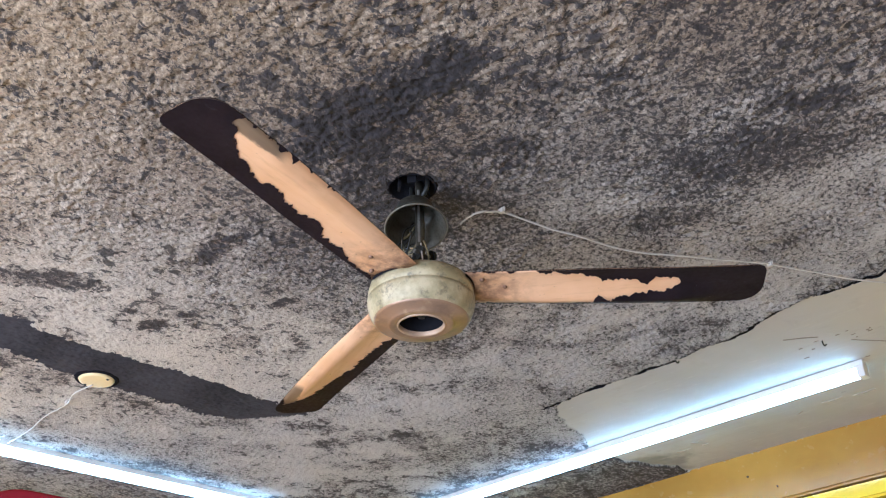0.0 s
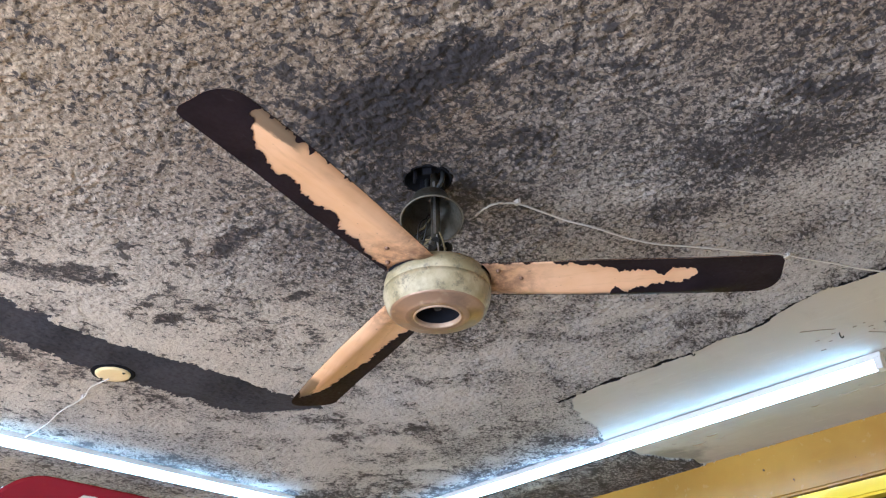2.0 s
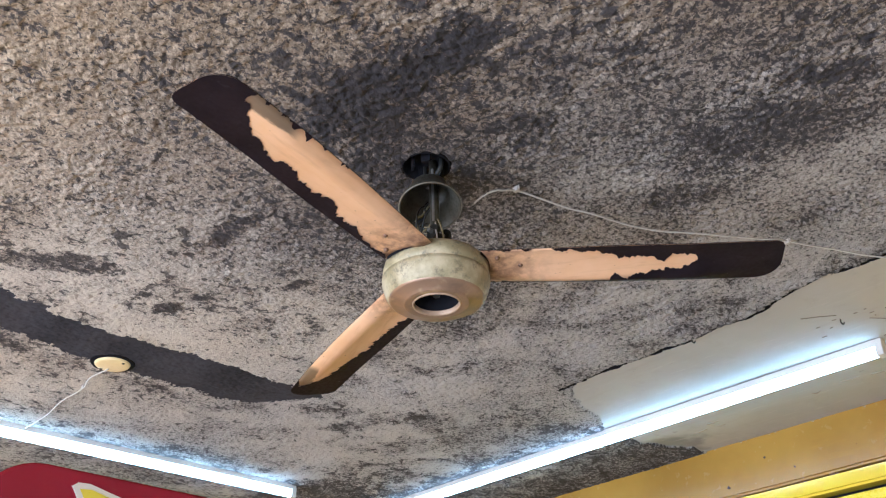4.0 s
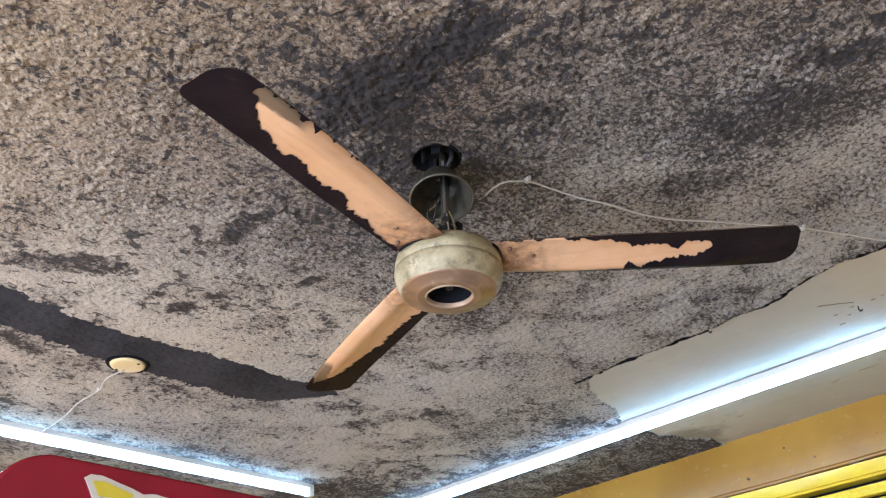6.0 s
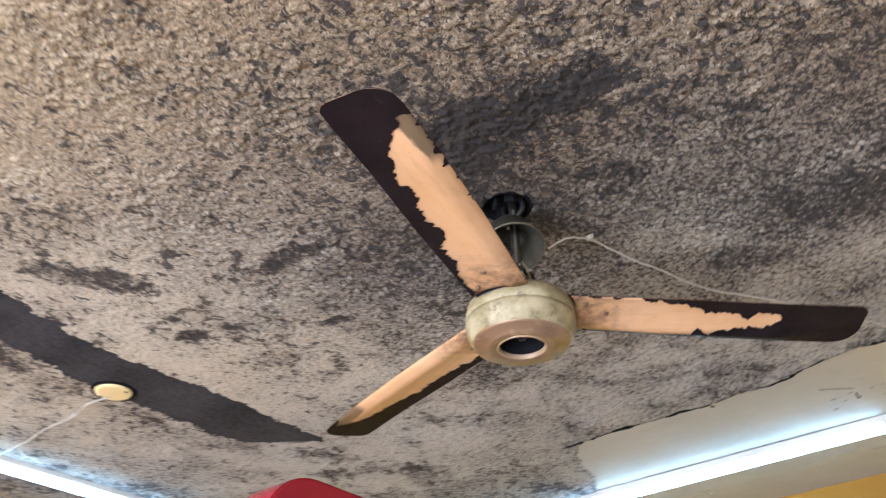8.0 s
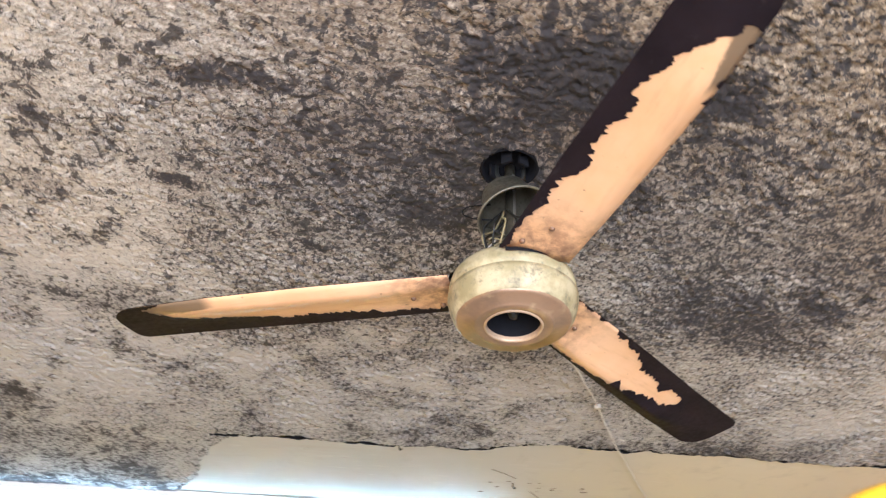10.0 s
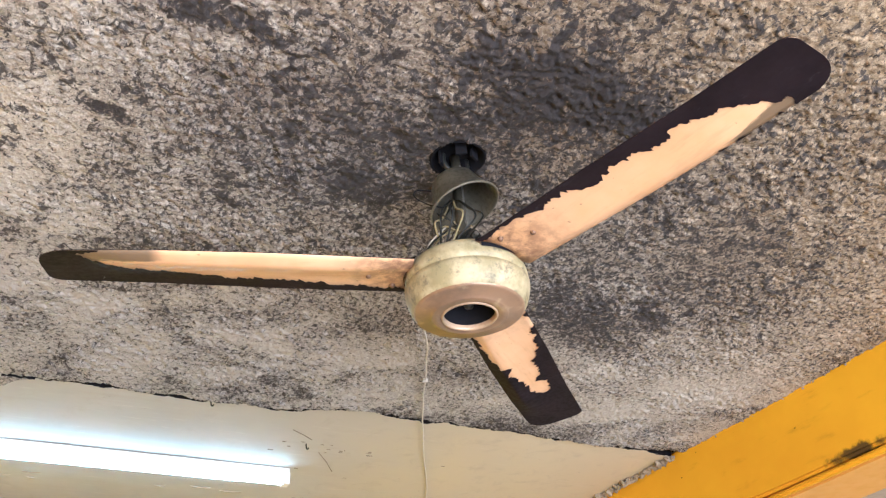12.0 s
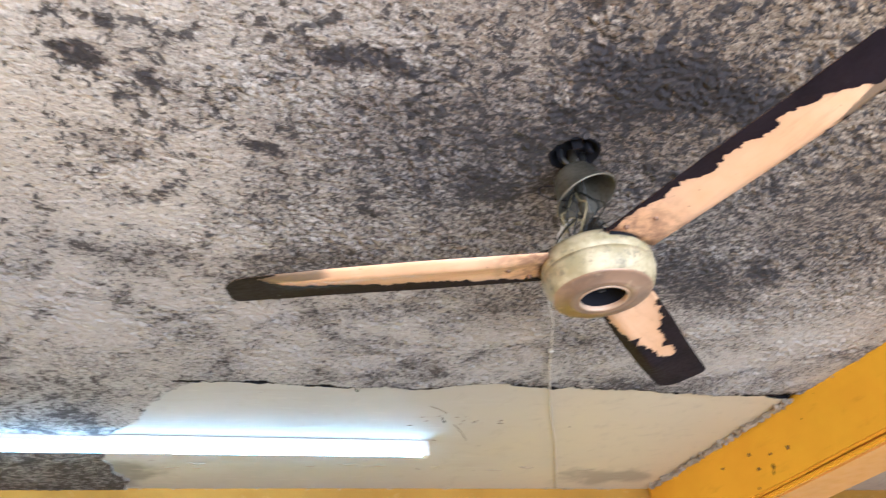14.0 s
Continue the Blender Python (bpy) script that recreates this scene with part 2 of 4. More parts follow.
def worn_paint():
    g = Graph("dark_brown_paint")
    g.b.inputs["Specular IOR Level"].default_value = 0.05
    v = g.coord()
    broad, fine = g.noise(11, 4), g.noise(120, 5)
    col = g.mix(g.ramp(broad, 0.35, 0.7), (0.018, 0.0125, 0.0155), (0.011, 0.008, 0.010))
    # dusty smears and a few scuffs
    dust = g.math("MULTIPLY", g.ramp(g.noise(16, 6, 0.7, g.scaled(v, (1, 2.5, 1))), 0.55, 0.72), g.ramp(fine, 0.4, 0.6))
    col = g.mix(g.math("MULTIPLY", dust, 0.3), col, (0.075, 0.066, 0.070))
    scuff = g.ramp(g.noise(48, 3, 0.6, g.scaled(v, (1.6, 0.8, 1))), 0.715, 0.745, 0, 0.6)
    col = g.mix(scuff, col, (0.13, 0.115, 0.115))
    return g.finish(col, g.ramp(fine, 0.3, 0.7, 0.48, 0.64), fine, 0.0004, 0.4)


def dirty_cream():
    g = Graph("dirty_cream_enamel")
    broad, fine = g.noise(22, 5, 0.65), g.noise(110, 4)
    col = g.mix(g.ramp(broad, 0.35, 0.62), (0.47, 0.405, 0.25), (0.29, 0.25, 0.13))
    col = g.mix(g.ramp(g.noise(48, 6, 0.75), 0.50, 0.68, 0, 0.8), col, (0.13, 0.115, 0.075))
    return g.finish(col, 0.52, fine, 0.0004, 0.4)


def worn_copper():
    g = Graph("worn_copper_plate")
    broad, fine = g.noise(16, 5, 0.6), g.noise(90, 4)
    col = g.mix(g.ramp(broad, 0.35, 0.65), (0.33, 0.215, 0.13), (0.22, 0.15, 0.10))
    col = g.mix(g.ramp(g.noise(34, 4), 0.55, 0.75, 0, 0.6), col, (0.55, 0.42, 0.25))
    return g.finish(col, 0.36, fine, 0.0004, 0.3, 0.35)


def red_enamel(worn=1.0):
    g = Graph("red_enamel")
    v = g.coord()
    p = g.axes(v)
    broad, fine = g.noise(14, 4), g.noise(120, 5)
    col = g.mix(g.ramp(broad, 0.35, 0.7), (0.275, 0.010, 0.030), (0.23, 0.009, 0.025))
    low = g.math("MULTIPLY", g.ramp(p[2], 1.880, 1.850), g.ramp(p[0], -0.008, -0.020, 0.12, 1.0))
    scrape = g.math("MULTIPLY", g.ramp(g.noise(30, 5, 0.7, g.scaled(v, (1, 1, 1.2))), 0.53, 0.60), low)
    col = g.mix(g.math("MULTIPLY", scrape, 0.8 * worn), col, (0.70, 0.45, 0.32))
    return g.finish(col, g.ramp(fine, 0.3, 0.7, 0.08, 0.18), g.math("ADD", fine, g.math("MULTIPLY", broad, 6.0)), 0.0005, 0.3)


def glow(name, colour, strength):
    g = Graph(name)
    g.b.inputs["Base Color"].default_value = (0.9, 0.9, 0.9, 1)
    g.b.inputs["Emission Color"].default_value = (*colour, 1)
    g.b.inputs["Emission Strength"].default_value = strength
    return g.m


SOOT, PATCH, PRIMER = sooty_plaster(), smooth_plaster(), primer()
YELLOW = yellow_enamel("yellow_enamel", (0.83, 0.455, 0.0), (0.76, 0.39, 0.0), 0.3, 0.04)
LEMON = yellow_enamel("lemon_enamel", (0.80, 0.62, 0.02), (0.70, 0.50, 0.015))
# the wall beam's yellow is set darker than the cross beam's
DARK_YELLOW = yellow_enamel("dark_yellow_enamel", (0.38, 0.215, 0.028), (0.30, 0.16, 0.02), 0.2, 0.3)
CREAM, COPPER, RED, RED_TUBE = dirty_cream(), worn_copper(), red_enamel(0.45), red_enamel(0.1)
# pale red for the highlight painted along the hood's lower edge
EDGE_SHINE = plain("red_edge_shine", (0.46, 0.13, 0.12), 0.3, 0.6, 50)
BLACK_PAINT = worn_paint()
BAND = plain("bitumen_patch", (0.060, 0.059, 0.069), 0.9, 0.95, 28, bump=0.003, shine=0.06)
# near-black that puts the darkness of holes, gaps and the crack into colour
VOID = plain("void_black", (0.013, 0.013, 0.016), 0.95, 0.3, 40, shine=0.05)
IRON = plain("greasy_iron", (0.035, 0.036, 0.034), 0.45, 0.5, 60, 0.5)
BRASS_CUP = plain("tarnished_cup", (0.115, 0.105, 0.078), 0.5, 1.2, 55, 0.2)
PEACH_RIM = plain("peach_rim", (0.50, 0.36, 0.24), 0.35, 0.7, 90, 0.2)
STEEL_RIM = plain("worn_rim", (0.20, 0.185, 0.14), 0.45, 0.9, 90, 0.3)
STEEL = plain("scratched_steel", (0.42, 0.40, 0.36), 0.35, 0.6, 80, 0.8)
RUST = plain("rusty_screw", (0.22, 0.13, 0.08), 0.5, 0.6, 90, 0.4)
WIRE = plain("white_pvc", (0.60, 0.57, 0.52), 0.5, 0.3, 60)
LIVE_WIRE = plain("yellowed_wire", (0.34, 0.29, 0.15), 0.5, 0.5, 60)
COVER = plain("cream_plastic", (0.84, 0.68, 0.35), 0.45, 0.15, 40)
WHITE = plain("white_sheet_metal", (0.72, 0.72, 0.70), 0.4, 0.2, 30)
KNOB_YELLOW = plain("amber_plastic", (0.80, 0.47, 0.004), 0.32, 0.1, 30)
YELLOW_PLASTIC = plain("yellow_plastic", (0.80, 0.62, 0.01), 0.28, 0.1, 30)
STICKER = plain("white_vinyl", (0.78, 0.76, 0.72), 0.35, 0.15, 60)
INK_YELLOW = plain("yellow_ink", (0.80, 0.70, 0.03), 0.35, 0.1, 60)
INK_RED = plain("red_ink", (0.45, 0.05, 0.06), 0.4, 0.2, 60)
INK_BLACK = plain("black_ink", (0.02, 0.02, 0.02), 0.4, 0.2, 60)
CONCRETE = plain("cement_floor", (0.27, 0.24, 0.205), 0.6, 0.4, 4, bump=0.002)
LIMEWASH = plain("limewashed_wall", (0.62, 0.55, 0.42), 0.85, 0.3, 6, bump=0.002)
PINK_PLASTER = plain("pale_plaster", (0.56, 0.47, 0.38), 0.9, 0.5, 14, bump=0.004)
FLAKED = plain("flaked_paint_scar", (0.075, 0.05, 0.03), 0.9, 0.5, 80)
CHIPS = plain("broken_plaster", (0.40, 0.335, 0.25), 0.9, 0.6, 60, bump=0.002)
GLOW = glow("lit_diffuser", (0.74, 0.96, 0.94), TUBE_GLOW)


# ---- mesh helpers ----
def mesh_of(name, bm, material, smooth=False):
    me = bpy.data.meshes.new(name)
    bm.normal_update()
    bm.to_mesh(me)
    bm.free()
    for m in material if isinstance(material, (list, tuple)) else [material]:
        me.materials.append(m)
    if smooth:
        me.polygons.foreach_set("use_smooth", [True] * len(me.polygons))
    return me


def part(name, bm, material, parent=None, label="", smooth=False):
    ob = new(name, mesh_of(name, bm, material, smooth))
    if parent is not None:
        ob.parent = parent
    return tagged(ob, label)


def box(x0, x1, y0, y1, z0, z1, bevel=0.0, bm=None):
    own = bmesh.new()
    bmesh.ops.create_cube(own, size=1, matrix=Matrix.LocRotScale(((x0 + x1) / 2, (y0 + y1) / 2, (z0 + z1) / 2), None, (x1 - x0, y1 - y0, z1 - z0)))
    if bevel:
        bmesh.ops.bevel(own, geom=own.edges[:], offset=bevel, segments=3, affect="EDGES", profile=0.6)
    if bm is None:
        return own
    me = bpy.data.meshes.new("tmp")
    own.to_mesh(me)
    own.free()
    bm.from_mesh(me)
    bpy.data.meshes.remove(me)
    return bm


def lathe(profile, segments=64, m=None):
    """A surface turned round z from (radius, height) pairs."""
    bm = bmesh.new()
    rings = []
    for r, z in profile:
        if r < 1e-6:
            rings.append([bm.verts.new((0, 0, z))])
        else:
            rings.append([bm.verts.new((r * math.cos(a), r * math.sin(a), z)) for a in (2 * math.pi * k / segments for k in range(segments))])
    for a, b in zip(rings, rings[1:]):
        for k in range(segments):
            j = (k + 1) % segments
            if len(a) > 1 and len(b) > 1:
                bm.faces.new((a[k], a[j], b[j], b[k]))
            elif len(a) > 1:
                bm.faces.new((a[k], a[j], b[0]))
            elif len(b) > 1:
                bm.faces.new((a[0], b[j], b[k]))
    bmesh.ops.recalc_face_normals(bm, faces=bm.faces)
    if m is not None:
        bm.transform(m)
    return bm


def spline(points, steps=8):
    """A smooth line through the points."""
    pts = [Vector(p) for p in points]
    pts = [2 * pts[0] - pts[1], *pts, 2 * pts[-1] - pts[-2]]
    out = []
    for a, b, c, d in zip(pts, pts[1:], pts[2:], pts[3:]):
        for k in range(steps):
            t = k / steps
            out.append(0.5 * (2 * b + (c - a) * t + (2 * a - 5 * b + 4 * c - d) * t * t + (3 * b - a - 3 * c + d) * t**3))
    return out + [pts[-2]]


def pipe(points, radius, sides=10, bm=None):
    """A round tube along a line, closed at its ends. radius: one number, or one a point."""
    bm = bm or bmesh.new()
    pts = [Vector(p) for p in points]
    rad = radius if isinstance(radius, (list, tuple)) else [radius] * len(pts)
    side, rings = None, []
    for n, p in enumerate(pts):
        way = (pts[min(n + 1, len(pts) - 1)] - pts[max(n - 1, 0)]).normalized()
        if side is None:
            side = way.cross(Vector((0.31, 0.2, 0.93))).normalized()
        side = (side - way * side.dot(way)).normalized()
        other = way.cross(side)
        rings.append([bm.verts.new(p + rad[n] * (side * math.cos(a) + other * math.sin(a))) for a in (2 * math.pi * k / sides for k in range(sides))])
    for a, b in zip(rings, rings[1:]):
        for k in range(sides):
            bm.faces.new((a[k], a[(k + 1) % sides], b[(k + 1) % sides], b[k]))
    bm.faces.new(rings[0][::-1])
    bm.faces.new(rings[-1])
    return bm


def empty(name, place=(0, 0, 0)):
    ob = new(name)
    ob.location = place
    return ob


def ripple(x, seed, scale):
    """Uneven number from -1 to 1 along a line."""
    return 2 * noise.noise(Vector((x * scale, seed * 7.31, 0.5)))


def field(u, v, seed):
    """A smooth random field, from -1 to 1, over the planes u and v, with one bump a unit; its lattice is turned by the seed."""
    rng = np.random.default_rng(seed)
    a = 0.45 + seed * 1.1
    p, q = u * math.cos(a) - v * math.sin(a), u * math.sin(a) + v * math.cos(a)
    p, q = p + 0.35 * np.sin(q * 0.9 + seed), q + 0.35 * np.sin(p * 1.1)
    p, q = p - p.min(), q - q.min()
    grid = rng.uniform(-1, 1, (int(p.max()) + 3, int(q.max()) + 3)).astype(np.float32)
    i, j = p.astype(np.int32), q.astype(np.int32)
    f, h = (p - i).astype(np.float32), (q - j).astype(np.float32)
    f, h = f * f * (3 - 2 * f), h * h * (3 - 2 * h)
    return (grid[i, j] * (1 - f) + grid[i + 1, j] * f) * (1 - h) + (grid[i, j + 1] * (1 - f) + grid[i + 1, j + 1] * f) * h


# ---- ceiling ----
def build_ceiling():
    """Rough plaster with its patched field, dark band and crack, as one relief sheet under a slab."""
    step = 0.0062
    xs = np.concatenate([np.arange(WEST, -1.35, step), np.arange(-1.35, EAST + 0.001, 0.0033)])
    ys = np.concatenate([np.arange(-2.3, -1.0, step), np.arange(-1.0, 1.06, 0.0033), np.arange(1.06, NORTH + 0.004, 0.0045)])
    nx, ny = len(xs), len(ys)
    X, Y = np.meshgrid(xs, ys, indexing="ij")

    def waves(size, seed):
        return field((X - xs[0]) / size, (Y - ys[0]) / size, seed)

    rag = 0.45 * waves(0.05, 3) + 0.25 * waves(0.022, 4) + 0.45 * waves(0.14, 5) + 0.12 * waves(0.012, 15)
    bow = np.interp(xs, [-0.58, -0.40, -0.12, 0.08, 0.25, 0.37, 0.70, 1.0, 1.27], [1.035, 1.018, 1.034, 1.030, 0.975, 0.992, 0.985, 0.992, 0.985])
    crack = bow[:, None] + 0.018 * rag
    end = np.interp(ys, [1.00, 1.05, 1.12, 1.30, 1.45, 1.62, 1.82], [-0.44, -0.53, -0.585, -0.645, -0.715, -0.70, -0.62])
    west_end = end[None, :] + 0.022 * rag
    patch = (Y > crack) & (X > west_end)
    # the dark band tapers to a point at its north end
    east = -1.040 - 0.16 * np.minimum(Y + 0.1, 0) + 0.010 * waves(0.3, 8)
    west = -1.235 - 0.16 * np.minimum(Y + 0.1, 0) + 0.19 * np.clip((Y - 0.40) / 0.15, 0, 1) + 0.015 * waves(0.25, 18)
    mid = (east + west) / 2
    half = (east - west) / 2
    band = (np.abs(X - mid) < half + 0.026 * rag + 0.008 * waves(0.008, 21)) & (Y < 0.56) & (Y > -1.3)
    grit = 0.25 * waves(0.045, 6) + 0.45 * waves(0.019, 1) + 0.9 * np.abs(waves(0.0105, 2)) + 0.8 * waves(0.0068, 9) + 0.35 * waves(0.0045, 23)
    grit *= 0.75 + 0.45 * waves(0.12, 16)
    calm = 1 / (1 + np.exp((Y + 0.15) * 5)) * (1 / (1 + np.exp(-(X + 0.75) * 9)))
    rough = 0.0017 + 0.0017 / (1 + np.exp(-(X + 0.45) * 8)) + 0.0016 * calm + 0.0008 / (1 + np.exp(-(Y - 0.35) * 8))
    depth = np.where(patch, 0.0008 * waves(0.2, 7), 0.0045 + rough * grit)
    depth = np.where(band, 0.003 + 0.0012 * grit, depth)
    # the crack: a narrow groove, its shadow deepened by black faces
    gap = (np.abs(Y - crack - 0.003) < 0.0058 + 0.011 * np.clip(waves(0.09, 11), 0, 1) + 0.010 * np.clip((X - 0.98) / 0.28, 0, 1)) & (X > -0.58) & ((waves(0.11, 12) > -0.75) | (X > 0.95))
    # a missing lump where the crack meets the beam
    gap |= ((X - 1.245) / 0.075) ** 2 + ((Y - 0.985) / 0.022) ** 2 + 0.5 * rag < 1
    gap |= ((X + 0.003) / 0.044) ** 2 + ((Y + 0.015) / 0.044) ** 2 + 0.1 * rag < 1
    depth = np.where(gap, -0.012, depth)
    co = np.stack([X, Y, CEIL - depth], -1).reshape(-1, 3)
    idx = np.arange(nx * ny).reshape(nx, ny)
    quads = np.stack([idx[:-1, :-1], idx[:-1, 1:], idx[1:, 1:], idx[1:, :-1]], -1).reshape(-1, 4)
    near_gap = np.zeros_like(gap)
    near_gap[:-1, :-1] = gap[:-1, :-1] | gap[1:, :-1] | gap[:-1, 1:] | gap[1:, 1:]
    kind = np.where(near_gap, 3, np.where(band, 2, np.where(patch, 1, 0)))[:-1, :-1].reshape(-1)
    me = bpy.data.meshes.new("ceiling")
    me.vertices.add(len(co))
    me.vertices.foreach_set("co", co.ravel())
    me.loops.add(quads.size)
    me.loops.foreach_set("vertex_index", quads.ravel().astype(np.int32))
    me.polygons.add(len(quads))
    me.polygons.foreach_set("loop_start", np.arange(0, quads.size, 4, dtype=np.int32))
    me.polygons.foreach_set("material_index", kind.astype(np.int32))
    me.polygons.foreach_set("use_smooth", np.ones(len(quads), dtype=bool))
    me.update(calc_edges=True)
    for m in (SOOT, PATCH, BAND, VOID):
        me.materials.append(m)
    ob = new("ceiling", me)
    tagged(ob, "rough soot-blackened plaster ceiling with cracked pale patch", "ceiling", kind="structure")
    slab = part("ceiling_slab", box(WEST - 0.2, 3.4, SOUTH - 0.2, 2.2, CEIL + 0.016, CEIL + 0.15), PINK_PLASTER)
    tagged(slab, "concrete slab above the plaster", "ceiling", kind="structure")
    back = part("ceiling_south", box(WEST, EAST, SOUTH, -2.296, CEIL - 0.006, CEIL + 0.014), SOOT)
    tagged(back, "sooty plaster ceiling toward the shop front", "ceiling", kind="structure")
    east = part("ceiling_east", box(EAST + 0.24, 3.2, SOUTH, NORTH, CEIL - 0.006, CEIL + 0.014), PINK_PLASTER)
    tagged(east, "pale stained plaster ceiling past the beam", "ceiling", kind="structure")


build_ceiling()


# ---- walls, beams, floor ----
def wavy_box(x0, x1, y0, y1, z0, z1, n, amp, seed, along):
    """A box with many cuts along one axis and a hand-plastered unevenness."""
    bm = box(x0, x1, y0, y1, z0, z1)
    edges = [e for e in bm.edges if abs((e.verts[0].co - e.verts[1].co)["xyz".index(along)]) > 1e-4]
    bmesh.ops.subdivide_edges(bm, edges=edges, cuts=n, use_grid_fill=True)
    bmesh.ops.bevel(bm, geom=[e for e in bm.edges if e.is_manifold and e.calc_face_angle(0) > 1], offset=0.008, segments=2, affect="EDGES")
    for v in bm.verts:
        d = noise.noise_vector(v.co * 2.6 + Vector((seed, 0, 0))) * amp + noise.noise_vector(v.co * 14) * amp * 0.25
        v.co += d
    return bm


def build_walls():
    tagged(part("floor", box(WEST - 0.2, 3.4, SOUTH - 0.2, 2.2, -0.1, 0), CONCRETE), "worn grey cement shop floor", "floor", kind="structure")
    yard = part("ground", box(-90, 90, -90, 90, -0.16, -0.04), CONCRETE)
    tagged(yard, "bare trodden ground round the shop", "ground", kind="structure")
    w = part("wall_west", box(WEST - 0.2, WEST, SOUTH - 0.2, NORTH, 0, CEIL + 0.01), YELLOW)
    tagged(w, "glossy yellow painted plaster wall", "wall", kind="structure")
    e = part("wall_east", box(3.2, 3.4, SOUTH - 0.2, 2.2, 0, CEIL + 0.01), LIMEWASH)
    tagged(e, "limewashed plaster wall", "wall", kind="structure")
    n = part("wall_north", box(WEST - 0.2, 3.2, NORTH + 0.06, NORTH + 0.3, 0, 2.44), LIMEWASH)
    tagged(n, "plastered wall below the yellow beam", "wall", kind="structure")
    for name, x0, x1, z0, z1 in (("wall_south_1", WEST, -1.75, 0, CEIL + 0.01), ("wall_south_2", 1.95, 3.2, 0, CEIL + 0.01), ("lintel_south", -1.75, 1.95, 2.3, CEIL + 0.01)):
        w = part(name, box(x0, x1, SOUTH - 0.2, SOUTH, z0, z1), LIMEWASH)
        tagged(w, "limewashed plaster beside the open shop front", "wall", kind="structure")
    beam = part("beam_north", wavy_box(WEST, 3.2, NORTH, NORTH + 0.24, 2.524, CEIL + 0.012, 110, 0.003, 1, "x"), DARK_YELLOW)
    tagged(beam, "glossy dark yellow painted wall beam", "beam", kind="structure")
    lip = part("beam_ledge", wavy_box(WEST, 3.2, NORTH - 0.002, NORTH + 0.24, 2.468, 2.518, 110, 0.0016, 3, "x"), LEMON)
    tagged(lip, "yellow painted ledge under the wall beam", "beam", kind="structure")
    cross = part("beam_cross", wavy_box(EAST, EAST + 0.24, SOUTH, NORTH - 0.004, 2.479, CEIL + 0.012, 130, 0.003, 2, "y"), YELLOW)
    tagged(cross, "glossy bright yellow painted cross beam", "beam", kind="structure")
    lip = part("beam_lip", wavy_box(EAST - 0.001, EAST + 0.024, SOUTH, NORTH - 0.006, 2.459, 2.474, 130, 0.0012, 4, "y"), YELLOW)
    tagged(lip, "yellow painted lip below the groove of the cross beam", "beam", kind="structure")
    soffit = part("beam_soffit", wavy_box(EAST + 0.026, EAST + 0.241, SOUTH, NORTH - 0.006, 2.459, 2.475, 130, 0.0014, 5, "y"), plain("peach_paint", (0.78, 0.41, 0.075), 0.45, 0.2, 8, shine=0.2))
    tagged(soffit, "peach painted underside of the cross beam", "beam", kind="structure")
    # bare spots where paint has flaked off the beams
    rng = random.Random(21)
    for host, spots in ((beam, [(-0.411, 2.625), (-0.315, 2.571), (-0.56, 2.559), (0.31, 2.60)]), (cross, [(1.262, 2.611), (1.08, 2.571), (1.258, 2.499), (1.41, 2.616), (1.165, 2.580), (1.235, 2.555)])):
        for along_beam, z in spots:
            bm = bmesh.new()
            size = rng.uniform(0.004, 0.0075)
            rim = []
            for k in range(9):
                r = size * rng.uniform(0.5, 1.1)
                u, w = along_beam + 0.7 * r * math.cos(k * 0.698), z + r * math.sin(k * 0.698)
                rim.append((u, NORTH - 0.0045, w) if host is beam else (EAST - 0.0045, u, w))
            bm.faces.new([bm.verts.new(c) for c in rim])
            made = bmesh.ops.extrude_face_region(bm, geom=bm.faces[:])["geom"]
            for e in made:
                if isinstance(e, bmesh.types.BMVert):
                    e.co += Vector((0, 0.008, 0)) if host is beam else Vector((0.008, 0, 0))
            bmesh.ops.recalc_face_normals(bm, faces=bm.faces)
            part("flaked_spot", bm, FLAKED, host)


build_walls()


def build_shutter():
    """Yellow slatted shutter housing under the wall beam, with dark joints."""
    base = empty("shutter", (0, NORTH, 0))
    part("backing", box(WEST + 0.02, 1.2, 0.035, 0.055, 1.2, 2.462), VOID, base, "dark recess behind the slats")
    z = 2.447
    while z > 1.3:
        part("slat", box(WEST + 0.03, 1.19, 0.002, 0.034, z - 0.032, z, 0.006), YELLOW_PLASTIC, base)
        z -= 0.044
    tagged(base, "closed yellow slatted shutter below the beam", "shutter")


build_shutter()


# ---- ceiling fan ----
BLADE_A = [(0.085, -0.046), (0.30, -0.026), (0.45, -0.008), (0.605, 0.006)]
BLADE_B = [(0.085, 0.056), (0.30, 0.086), (0.45, 0.102), (0.605, 0.112)]


def along(table, r):
    for (r0, c0), (r1, c1) in zip(table, table[1:]):
        if r <= r1:
            return c0 + (c1 - c0) * (r - r0) / (r1 - r0)
    return table[-1][1]


def blade_limits(r):
    """The two edges of a blade at radius r; the tip is cut square with rounded corners."""
    a, b = along(BLADE_A, r), along(BLADE_B, r)
    ra, rb, end = 0.018, 0.045, 0.606
    if r > end - ra:
        a += ra - math.sqrt(max(0.0, ra**2 - (r - end + ra) ** 2))
    if r > end - rb:
        b -= rb - math.sqrt(max(0.0, rb**2 - (r - end + rb) ** 2))
    return a, b


